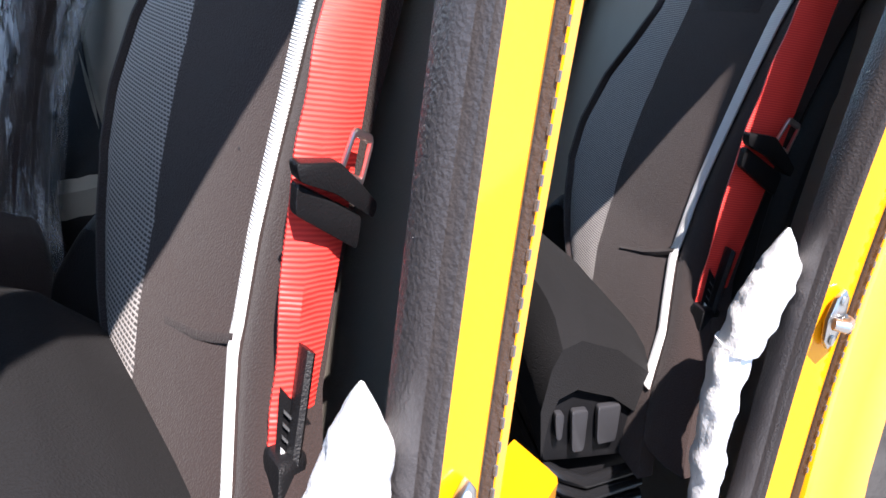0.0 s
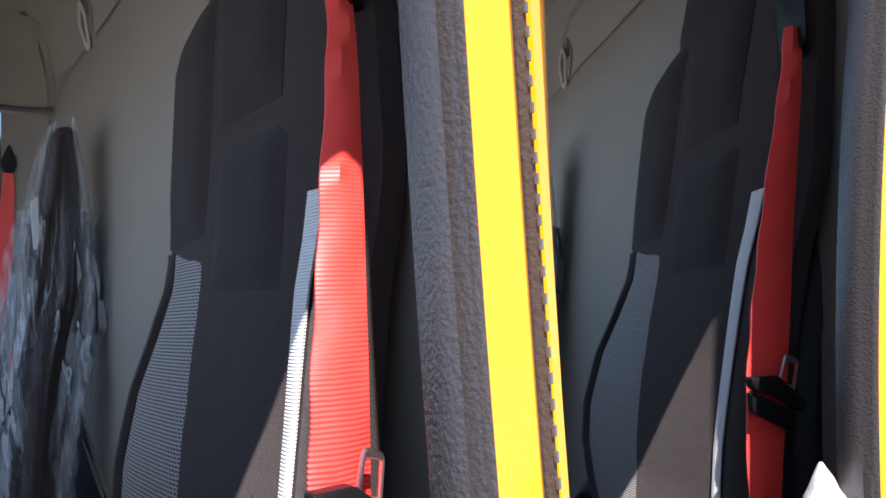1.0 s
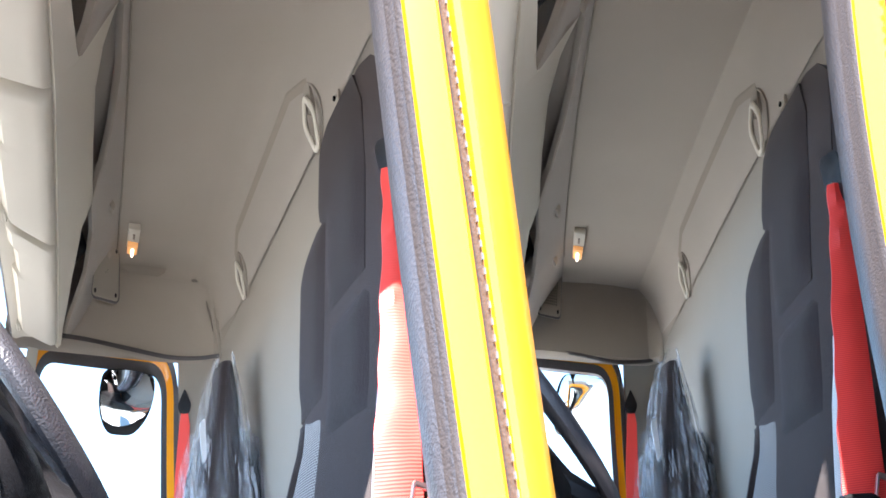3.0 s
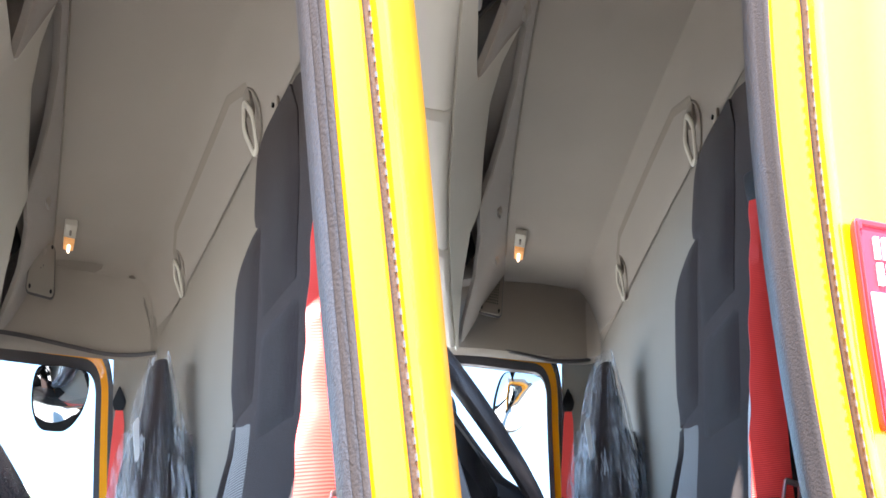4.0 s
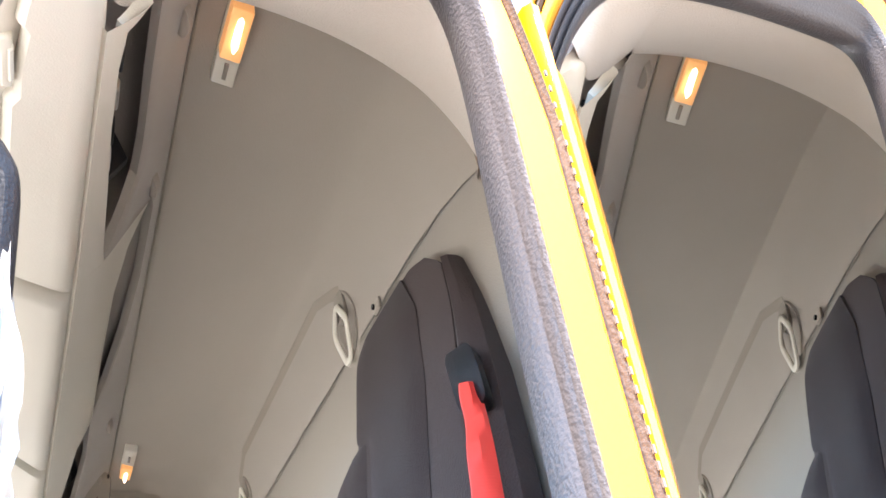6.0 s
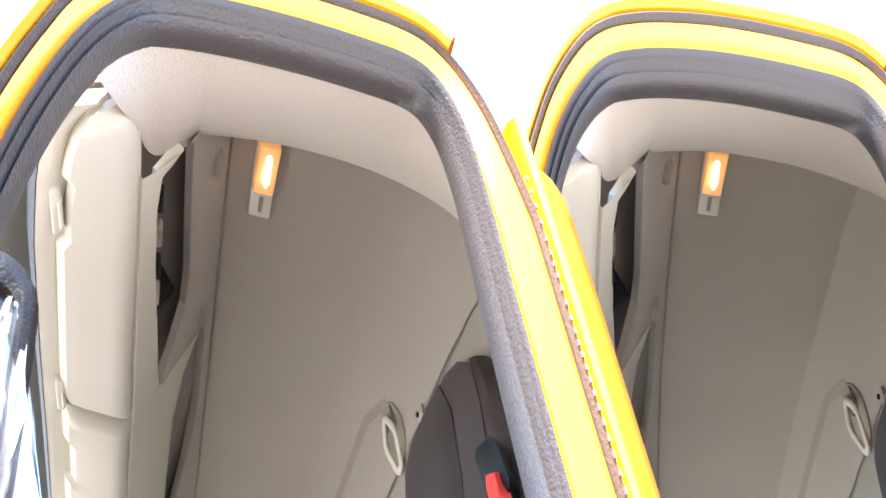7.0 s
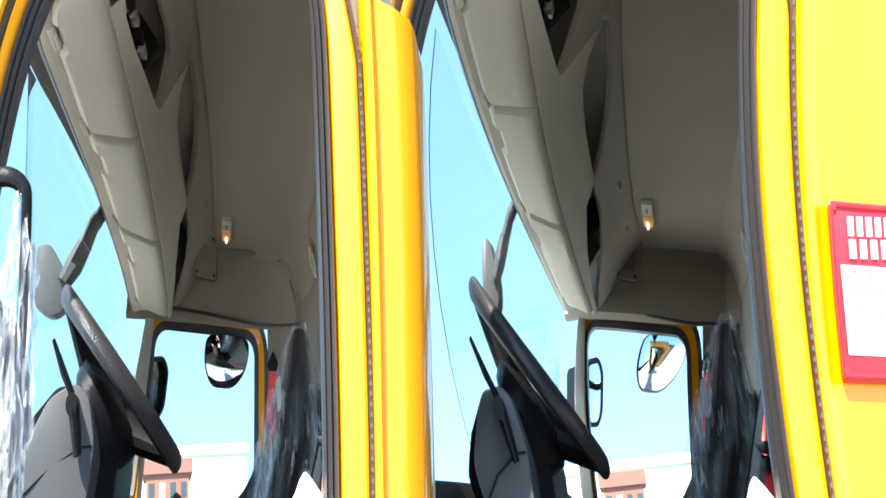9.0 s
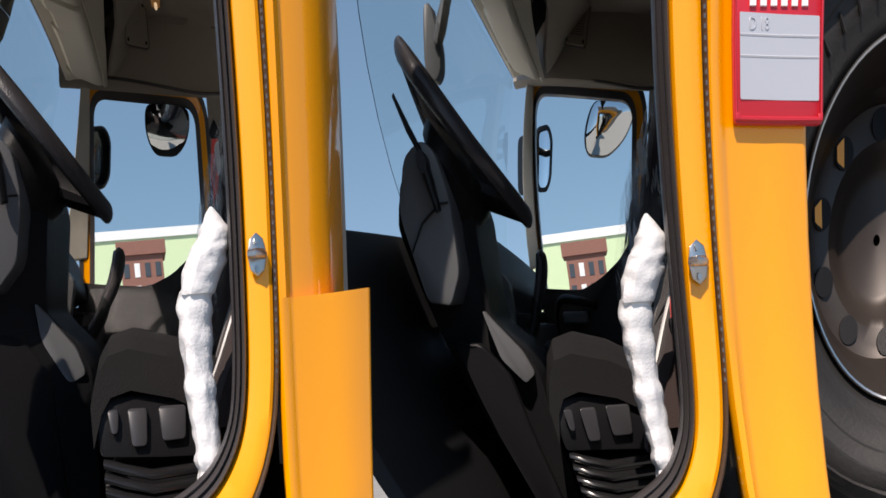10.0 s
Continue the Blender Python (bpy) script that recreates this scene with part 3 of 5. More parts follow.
    for s in (-1, 1):
        part("screw", tube([c + Vector((0, -0.005, 0.017 * s)), c + Vector((0, -0.009, 0.017 * s))], 0.0045, 8), CHROME, plate)


def build_plate():
    y = -0.014
    p = thing("badge_plate", "red truck-maker badge plate with silver card on the yellow panel", "sign", (0.40, y, 2.606))

    def rect(x0, x1, z0, z1, dy, r):
        return rounded([(x0, y + dy, z0), (x1, y + dy, z0 - 0.004), (x1, y + dy, z1 - 0.004), (x0, y + dy, z1)], r, 3)
    backing = part("backing", slab(rect(0.305, 0.491, 2.612, 2.793, 0, 0.008), (0, -0.010, 0), 0.002), REDPLASTIC, p, "raised red plastic holder")
    part("raised_edge", tube(rect(0.310, 0.486, 2.617, 2.788, -0.011, 0.006), 0.0028, 6, closed=True), REDPLASTIC, backing)
    card = part("card", slab(rect(0.319, 0.481, 2.637, 2.727, -0.0105, 0.002), (0, -0.0015, 0)), SILVER, p, "silver model card")
    for z in (2.704, 2.682):
        part("card_ridge", tube([(0.320, y - 0.0115, z), (0.480, y - 0.0115, z - 0.003)], 0.0018, 6), SILVER, card)
    # maker's mark and model code as plain raised bars
    for count, z in ((7, 2.7655), (6, 2.7425)):
        step = 0.126 / count
        for k in range(count):
            a, b = 0.336 + step * (k + 0.10), 0.336 + step * (k + 0.70)
            w = 0.0095
            part("maker_bar", slab([(a, y - 0.011, z - w), (b, y - 0.011, z - w), (b, y - 0.011, z + w), (a, y - 0.011, z + w)], (0, -0.003, 0)), WHITE, p, "raised white bar", flat=True)
    letters("D 18", 0.020, SILVER, "model_code", card, "embossed model code", lambda q: (0.358 + q[0], y - 0.0122 - q[2], 2.7085 + q[1]))
    for x, z in ((0.313, 2.619), (0.484, 2.615), (0.484, 2.781), (0.313, 2.785)):
        part("corner_clip", block((x - 0.005, y - 0.0135, z - 0.004), (x + 0.005, y - 0.010, z + 0.004), 0.001), REDPLASTIC, backing)


def build_wheel():
    """The road wheel behind the cab panel, with the yellow sheets over it."""
    c = Vector((0.835, 0.24, 2.51))
    t = thing("truck_wheel", "large truck tyre on a brown-grey steel rim", "wheel", (0.835, 0.3, 2.0))

    def circ(r, dy, n=72):
        return [c + Vector((math.cos(a) * r, dy, math.sin(a) * r)) for a in (2 * math.pi * i / n for i in range(n))]
    prof = [(0.275, 0.10), (0.278, 0.02), (0.29, 0.0), (0.31, -0.014), (0.325, -0.016), (0.33, -0.020), (0.36, -0.026), (0.375, -0.025), (0.38, -0.029), (0.41, -0.026), (0.415, -0.029), (0.435, -0.022), (0.45, -0.012), (0.455, -0.014), (0.47, 0.0), (0.475, 0.004), (0.485, 0.03), (0.488, 0.24)]
    tyre = part("tyre", loft([circ(r, d) for r, d in prof], close_u=True), TYRE, t, "black ribbed tyre")
    for i in range(9):
        a = radians(75 + 8 * i)
        q = c + Vector((math.cos(a) * 0.35, -0.026, math.sin(a) * 0.35))
        d = Vector((math.cos(a), 0, math.sin(a))) * 0.016
        part("moulded_bar", tube([q - d, q + d], 0.004, 5), TYRE, tyre, "moulded marking")
    rim = [(0.287, 0.0), (0.286, -0.012), (0.280, -0.013), (0.276, 0.0), (0.268, 0.012), (0.262, 0.03), (0.250, 0.05), (0.247, 0.07), (0.240, 0.08), (0.236, 0.10), (0.222, 0.11), (0.216, 0.13), (0.19, 0.135), (0.16, 0.130), (0.14, 0.14), (0.12, 0.16), (0.10, 0.165), (0.01, 0.165)]
    steel = part("rim", loft([circ(r, d) for r, d in rim], close_u=True), STEEL, t, "brown-grey steel rim")
    part("rim_edge", tube(circ(0.283, -0.011), 0.004, 6, closed=True), CHROME, steel, "bright rim flange")
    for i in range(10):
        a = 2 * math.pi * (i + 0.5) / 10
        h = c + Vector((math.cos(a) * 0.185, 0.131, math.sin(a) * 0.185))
        # black disc on the dish: the dark inside of a hole put into colour
        part("hole_disc", tube([h + Vector((0, -0.003, 0)), h + Vector((0, 0.003, 0))], [0.027, 0.027], 18), PLASTIC, steel, "black disc standing for a round hole in the rim")
        if i in (3, 4):
            part("brake_paint", slab([h + Vector((x, -0.0045, z)) for x, z in ((-0.022, -0.012), (-0.002, -0.024), (-0.002, 0.024), (-0.022, 0.012))], (0, 0.001, 0)), YELLOW, steel, "yellow paint seen through the hole")
    g = thing("mudguard", "folded yellow steel panels over the truck wheel", "mudguard", (0.7, 0.15, 2.9))
    part("side_sheet", slab([(0.56, 0.16, 2.86), (0.56, 0.16, 3.3), (1.3, 0.16, 3.3), (1.3, 0.16, 2.98), (0.80, 0.16, 2.955), (0.66, 0.16, 2.905)], (0, 0.01, 0)), YELLOW, g)
    part("gusset", slab([(0.57, 0.10, 2.985), (0.645, 0.10, 3.06), (0.690, 0.15, 2.945), (0.58, 0.15, 2.885)], (0.006, 0.008, 0)), YELLOW, g)
    part("gusset", slab([(0.70, 0.10, 2.96), (0.86, 0.11, 3.05), (0.88, 0.15, 2.965)], (0.006, 0.008, 0)), YELLOW, g)
    part("back_sheet", block((0.50, 0.46, 1.9), (1.5, 0.48, 3.0), 0.004), PLASTIC, g, "dark inner arch")


# ---- overhead console over the windscreen ----
REAR_LINE = ((0.11, -0.335, 3.155), (0.20, -0.333, 3.168), (0.64, -0.347, 3.175), (1.12, -0.372, 3.172), (1.9, -0.405, 3.165), (2.0, -0.41, 3.16))
FRONT_LINE = ((0.06, -0.44, 3.13), (0.11, -0.475, 3.14), (0.25, -0.522, 3.165), (0.5, -0.548, 3.175), (1.12, -0.588, 3.178), (1.75, -0.612, 3.17), (2.0, -0.615, 3.165))


def edge_at(line, y):
    return Vector((lin(y, [(p[0], p[1]) for p in line]), y, lin(y, [(p[0], p[2]) for p in line])))


def build_console():
    c = thing("overhead_console", "beige overhead console with three flaps and dark shelves", "console", (-0.5, 1.0, 3.2))
    for k, ((fa, ra), (fb, rb)) in enumerate((((0.115, 0.085), (0.596, 0.636)), ((0.606, 0.646), (1.112, 1.226)), ((1.122, 1.236), (1.80, 1.92)))):
        rows = []
        n = 40
        for i in range(n + 1):
            t = i / n
            yf, yr = fa + (fb - fa) * t, ra + (rb - ra) * t
            a, b = edge_at(FRONT_LINE, yf), edge_at(REAR_LINE, yr)
            a.x += 0.030
            b.x -= 0.004
            if k == 0 and t < 0.12:
                h = 1 - math.sqrt(max(0, 1 - (1 - t / 0.12) ** 2))
                a, b = a.lerp(b, 0.25 * h), b.lerp(a, 0.30 * h)
            notch = 0.10 * (1 if 0.16 < t < 0.36 else 0) + 0.05 * (1 if t > 0.955 or (k and t < 0.04) else 0)
            a = a.lerp(b, notch)
            row = []
            for s in (0, 0.03, 0.12, 0.3, 0.5, 0.7, 0.86, 0.95, 0.985, 1.0):
                q = a.lerp(b, s)
                ends = min(1, min(t, 1 - t) / 0.02)
                q.z -= 0.016 * (1 - (2 * s - 1) ** 8) * (0.35 + 0.65 * ends)
                row.append(q)
            rows.append(row)
        flap = part("flap", shell(rows, (0, 0, 0.012)), BEIGE, c, "beige storage flap")
        for t in (0.26, 0.97) if k == 0 else (0.97,):
            y = fa + (fb - fa) * t
            q = edge_at(FRONT_LINE, y) + Vector((0.036, 0, -0.004))
            part("catch", join(block((q.x - 0.014, y - 0.03, q.z - 0.008), (q.x + 0.006, y + 0.03, q.z + 0.006), 0.004), tube([(q.x + 0.004, y - 0.018, q.z - 0.006), (q.x + 0.004, y + 0.018, q.z - 0.006)], 0.005, 8)), BEIGE, flap, "recessed flap catch")
    ys = [0.10, 0.14, 0.2] + [0.3 + 0.1 * i for i in range(17)]
    rows = []
    for y in ys:
        a, b = edge_at(FRONT_LINE, y), edge_at(REAR_LINE, y)
        rows.append([a + Vector((-0.022, 0, 0.020)), a + Vector((-0.010, 0, 0.0)), a + Vector((0.010, 0, -0.003)), a.lerp(b, 0.2) + Vector((0, 0, 0.004)), a.lerp(b, 0.9) + Vector((0, 0, 0.008)), b + Vector((0, 0, 0.006))])
    part("carrier", shell(rows, (0, 0, 0.02)), BEIGE, c, "beige console carrier")
    rows = [[edge_at(FRONT_LINE, y) + Vector((x, 0, z)) for x, z in ((-0.030, 0.03), (-0.022, 0.004), (-0.012, -0.001))] for y in ys]
    part("screen_edge", shell(rows, (0, 0, 0.006)), RUBBER, c, "black windscreen edge")

    # face behind the flaps, from the flap line (f 0) to the headlining groove (f 1), with three long shelf openings
    def groove(y):
        return Vector((-0.14, y, roof_z(-0.14, y) + 0.002))

    def face(y, f):
        a, b = edge_at(REAR_LINE, y) + Vector((0.004, 0, 0.0)), groove(y)
        return a.lerp(b, f) + Vector((0.016, 0, -0.012)) * math.sin(math.pi * min(1, f * 1.6)) * (0.6 if f < 0.6 else 0.3)
    low_edge = ((0.20, 0.36), (0.215, 0.16), (0.26, 0.13), (0.35, 0.14), (0.47, 0.19), (0.59, 0.235), (0.625, 0.26), (0.632, 0.84), (0.66, 0.74), (0.70, 0.62), (0.775, 0.50), (0.96, 0.48), (1.19, 0.50), (1.215, 0.46), (1.26, 0.32), (1.5, 0.18), (1.82, 0.07), (1.95, 0.05))
    top_edge = ((0.20, 0.36), (0.21, 0.50), (0.35, 0.55), (0.47, 0.60), (0.53, 0.57), (0.59, 0.38), (0.625, 0.26), (0.632, 0.84), (0.66, 0.88), (0.84, 0.88), (1.0, 0.79), (1.13, 0.66), (1.19, 0.52), (1.215, 0.48), (1.40, 0.52), (1.6, 0.43), (1.82, 0.18), (1.95, 0.10))
    grid = sorted({round(0.20 + 0.0145 * i, 4) for i in range(121)} | {p[0] for p in low_edge} | {p[0] for p in top_edge})
    rows, rows2 = [], []
    back = Vector((-0.02, 0, 0.012))
    for y in grid:
        a, b = lin(y, low_edge), lin(y, top_edge)
        rows.append([face(y, 0) + back] + [face(y, a * s) for s in (0, 0.15, 0.35, 0.6, 0.85, 0.97)] + [face(y, a) + back * 0.2, face(y, a) + back])
        rows2.append([face(y, b) + back, face(y, b) + back * 0.2] + [face(y, b + (1 - b) * s) for s in (0.04, 0.25, 0.5, 0.75, 1.0)])
    part("beam", loft(rows), BEIGE, c, "beige beam with sloping braces")
    part("shelf_lip", loft(rows2), LINER, c, "grey strip over the shelf openings")
    rows = [[face(y, 0.02) + Vector((-0.02, 0, 0.012)), face(y, 0) + Vector((-0.18, 0, 0.05)), groove(y) + Vector((-0.22, 0, 0.0)), face(y, 0.96) + Vector((-0.02, 0, 0.014))] for y in (0.22, 0.4, 0.7, 1.0, 1.3, 1.6, 1.95)]
    part("shelf_tray", shell(rows, (-0.006, 0, 0.01)), PLASTIC, c, "black shelf tray")
    for y in (0.49, 1.0, 1.5):
        part("divider", slab([face(y, 0.05) + Vector((-0.03, 0, 0.01)), face(y, 0) + Vector((-0.16, 0, 0.05)), groove(y) + Vector((-0.2, 0, 0)), face(y, 0.5) + Vector((-0.02, 0, 0.01))], (0, 0.012, 0)), DASH, c)
    for y, m in ((0.30, DASH), (0.36, CHROME), (0.42, DASH), (0.47, CHROME)):
        q = face(y, 0.36) + Vector((-0.045, 0, 0.016))
        part("socket", block((q.x - 0.016, y - 0.016, q.z - 0.010), (q.x + 0.010, y + 0.016, q.z + 0.010), 0.004), m, c, "small switch in the shelf")
    for y in (0.30, 0.60, 1.375, 1.70):
        q = face(y, 0.80) + Vector((0, 0, 0.002))
        part("cap", tube([q + Vector((0.008, 0, 0.010)), q + Vector((-0.001, 0, -0.0015)), q + Vector((-0.002, 0, -0.003))], [0.021, 0.020, 0.018], 20), LINER, c, "round blind cap")


def build_header():
    """Felt lining from the doorway's top up to the headlining's edge."""
    edge = [(-0.345, 0.14, 3.172), (-0.325, 0.185, 3.195), (-0.305, 0.21, 3.215), (-0.27, 0.215, 3.232), (-0.235, 0.212, 3.256), (-0.215, 0.212, 3.262), (-0.10, 0.215, 3.275), (0.0, 0.218, 3.282), (0.12, 0.22, 3.284), (0.24, 0.22, 3.275), (0.33, 0.215, 3.25), (0.40, 0.20, 3.19), (0.44, 0.18, 3.10)]
    rim = [(-0.40, 0.014, 3.085), (-0.37, 0.014, 3.11), (-0.335, 0.014, 3.132), (-0.29, 0.014, 3.14), (-0.24, 0.014, 3.142), (-0.20, 0.014, 3.142), (-0.10, 0.014, 3.141), (0.0, 0.014, 3.139), (0.08, 0.014, 3.135), (0.125, 0.014, 3.118), (0.148, 0.014, 3.07), (0.158, 0.014, 3.0), (0.165, 0.014, 2.9)]
    rows = []
    for p, q in zip(smooth_line(edge, 5), smooth_line(rim, 5)):
        rows.append([q + (p - q) * s + Vector((0, -0.012, -0.014)) * math.sin(math.pi * s) for s in (0, 0.15, 0.35, 0.55, 0.75, 0.9, 1)] + [p + Vector((0, 0.012, 0.02)), p + Vector((0, 0.02, max(0.03, min(0.14, roof_z(min(0.38, p.x), 0.24) + 0.01 - p.z))))])
    single("trim_header", shell(rows, (0, 0.006, 0.008)), CLOTHTRIM, "beige felt lining over the open doorway", "trim", kind="structure")
    single("trim_lamp_rail", slab([(-0.208, 0.205, 3.268), (-0.075, 0.206, 3.288), (-0.075, 0.235, 3.318), (-0.208, 0.235, 3.30)], (0, 0.012, 0.012), 0.004), BEIGE, "beige rail beside the ceiling lamp", "trim", kind="structure")


def ceiling_lamp(x, y0, y1, y2):
    """A lamp on the headlining: lens from y0 to y1, switch base on to y2."""
    t = thing("ceiling_lamp", "small lit ceiling lamp with amber glow and grey switch base", "lamp", (x, y0, roof_z(x, y0)), "ceiling lamps")

    def box(a, b, d0, d1, m, nm, lab, half=0.027, bev=0.004, under=t):
        a, b = sorted((a, b))
        za, zb = roof_z(x, a), roof_z(x, b)
        return part(nm, slab([(x - half, a, za - d0), (x + half, a, za - d0), (x + half, b, zb - d0), (x - half, b, zb - d0)], (0, 0, -d1), bev), m, under, lab)
    box(y0, y1, 0.004, 0.022, LAMPGLASS, "lens", "glowing amber lens", 0.024)
    box(y0 - 0.003 * (1 if y1 > y0 else -1), y1, -0.002, 0.010, BEIGE, "bezel", "")
    foot = box(y1, y2, -0.002, 0.018, BEIGE, "switch_base", "grey switch base")
    m = (y1 + y2) / 2
    box(m - 0.014, m + 0.014, 0.015, 0.004, WALLGREY, "switch", "", 0.005, 0.0015, foot)
    ya = y0 + (y1 - y0) * 0.42
    q = Vector((x, ya, roof_z(x, ya) - 0.027))
    part("bulb", tube([q - Vector((0, 0.03, 0)), q - Vector((0, 0.02, 0)), q + Vector((0, 0.02, 0)), q + Vector((0, 0.03, 0))], [0.003, 0.008, 0.008, 0.003], 10), BULB, t, "bright bulb")


# ---- rear wall fittings ----
def wall_hook(y):
    """A hinged coat loop in a recess: rim, plate, boss and a kite-shaped loop."""
    z = 3.25
    t = thing("wall_hook", "grey plastic coat hook loop on the rear wall", "hook", (0.41, y, z), "coat hooks")

    def on(dy, dz, out):
        return Vector((lin(z + dz, ((3.19, 0.424), (3.212, 0.418), (3.26, 0.405), (3.31, 0.38), (3.36, 0.35))) - out, y + dy, z + dz))
    ways = [(math.cos(a), math.sin(a)) for a in (2 * math.pi * i / 32 for i in range(32))]
    plate = part("base", loft([[on(0.046 * k * c, 0.052 * k * s, d) for c, s in ways] for k, d in ((1.10, -0.004), (1.0, 0.002), (0.9, 0.001), (0.8, -0.010), (0.03, -0.014))], close_u=True), LINER, t, "recessed oval plate")
    part("rim", tube([on(0.044 * c, 0.050 * s, 0.004) for c, s in ways], 0.0025, 8, closed=True), WALLGREY, plate, "raised grey rim")
    part("boss", slab(rounded([on(-0.022, 0.052, 0.006), on(0.022, 0.052, 0.006), on(0.018, 0.008, 0.016), on(-0.018, 0.008, 0.016)], 0.014, 4), (0.02, 0, 0), 0.005), WALLGREY, t)
    kite = rounded([on(0.0, 0.030, 0.022), on(0.030, -0.005, 0.024), on(0.010, -0.054, 0.014), on(-0.010, -0.054, 0.014), on(-0.030, -0.005, 0.024)], 0.014, 4)
    part("loop", tube(kite, 0.0065, 8, closed=True), BEIGE, t, "light grey loop")


def build_rear_panel():
    # darker strip on the shoulder, from hook to hook: a shallow groove's shade as colour
    rows = []
    for k in range(33):
        y = 0.66 + 0.79 * k / 32
        e = 0.022 * max(0, abs(k - 16) - 12) / 4
        rows.append([(x + e, y, roof_z(x + e, y) - 0.003) for x in (0.356, 0.359, 0.364, 0.367)])
    single("trim_groove_shade", shell(rows, (0.0, 0, 0.006)), GROOVESHADE, "darker strip painted as a shaded groove between the coat hooks", "trim", kind="structure")
    single("trim_rear_joint", tube([(0.420, y, 3.208) for y in (0.18, 0.4, 0.6, 0.9, 1.2, 1.5, 1.8, 1.98)], 0.0011, 6), GROOVESHADE, "thin dark joint in the rear lining", "trim", kind="structure")
    knob = thing("lining_clip", "small grey clip on the rear lining's joint", "clip", (0.42, 0.55, 3.205))
    part("body", block((0.408, 0.535, 3.205), (0.42, 0.56, 3.222), 0.003), LINER, knob)
    part("pin", tube([(0.410, 0.553, 3.213), (0.402, 0.553, 3.213)], 0.004, 8), PLASTIC, knob)
    sp = thing("wall_speaker", "grey perforated speaker cover with four screws", "speaker", (-0.2, 1.95, 3.25))
    cr = [Vector((-0.262, 1.985, 3.425)), Vector((-0.15, 1.98, 3.418)), Vector((-0.14, 1.935, 3.262)), Vector((-0.276, 1.94, 3.272))]
    cover = part("cover", slab(rounded(cr, 0.022, 4), (0, -0.012, 0.003), 0.004), WALLGREY, sp)
    part("cover_edge", tube(rounded([q + Vector((0, -0.004, 0)) for q in cr], 0.022, 4), 0.004, 6, closed=True), RUBBER, cover, "dark gap round the cover")

    def on(a, b, d):
        return (cr[0].lerp(cr[1], a)).lerp(cr[3].lerp(cr[2], a), b) + Vector((0, -0.012 - d, 0.003))
    for a, b in ((0.12, 0.08), (0.88, 0.08), (0.88, 0.92), (0.12, 0.92)):
        q = on(a, b, 0)
        part("screw", tube([q, q + Vector((0, -0.005, 0.001))], 0.006, 8), PLASTIC, cover, "dark screw")
    bms = []
    for i in range(8):
        for j in range(11):
            q = on(0.2 + 0.6 * i / 7, 0.17 + 0.6 * j / 10, 0.0)
            bms.append(tube([q + Vector((0, 0.003, 0)), q + Vector((0, -0.001, 0))], 0.0028, 6))
    tagged(part("perforation", join(*bms), DASH, cover, "grid of small holes", flat=True), kind="stuff")
    sp.location.y -= 0.06 if EYE == 0 else 0.0


# ---- driver's seat ----
SEAT_X = ((2.20, 0.045), (2.30, 0.09), (2.35, 0.13), (2.45, 0.20), (2.6, 0.27), (2.74, 0.315), (2.86, 0.335), (3.10, 0.378), (3.17, 0.390))
SEAT_FAR = ((2.20, 0.42), (2.315, 0.470), (2.36, 0.58), (2.41, 0.665), (2.46, 0.735), (2.52, 0.765), (2.6, 0.755), (2.66, 0.70), (2.71, 0.665), (2.84, 0.687), (2.955, 0.705), (2.985, 0.68), (3.02, 0.602), (3.08, 0.607), (3.13, 0.618), (3.155, 0.585), (3.168, 0.51), (3.172, 0.42))
SEAT_NEAR = ((2.20, 0.14), (2.366, 0.20), (2.436, 0.254), (2.506, 0.268), (2.6, 0.276), (2.7, 0.275), (2.78, 0.26), (2.9, 0.27), (3.05, 0.29), (3.12, 0.31), (3.16, 0.36), (3.172, 0.40))
MESH_NEAR = ((2.33, 0.383), (2.39, 0.436), (2.44, 0.460), (2.49, 0.482), (2.575, 0.508), (2.65, 0.517), (2.745, 0.514))


def seat(k, z, lift=0.0):
    """The seat back's front: k across from the near edge (0) to the far edge (1)."""
    y = lin(z, SEAT_NEAR) + (lin(z, SEAT_FAR) - lin(z, SEAT_NEAR)) * k
    return seat_y(y, z, lift)


def seat_y(y, z, lift=0.0):
    n, f = lin(z, SEAT_NEAR), lin(z, SEAT_FAR)
    k = (y - n) / max(0.01, f - n)
    return Vector((lin(z, SEAT_X) - lift + 0.02 * max(0, abs(2 * k - 1) - 0.55) ** 2, y, z))


def patch(a, b, z0, z1, n=8, m=24, lift=0.0, crown=0.0, back=0.02):
    """A padded field of the seat back; a, b: its edges across, as functions of the height."""
    rows = []
    for i in range(m + 1):
        z = z0 + (z1 - z0) * i / m
        es = min(1, 6 * min(i, m - i) / m)
        rows.append([seat_y(a(z) + (b(z) - a(z)) * j / n, z, lift + crown * math.sqrt(es) * (1 - (2 * j / n - 1) ** 4)) for j in range(n + 1)])
    return shell(rows, (back, 0, 0))


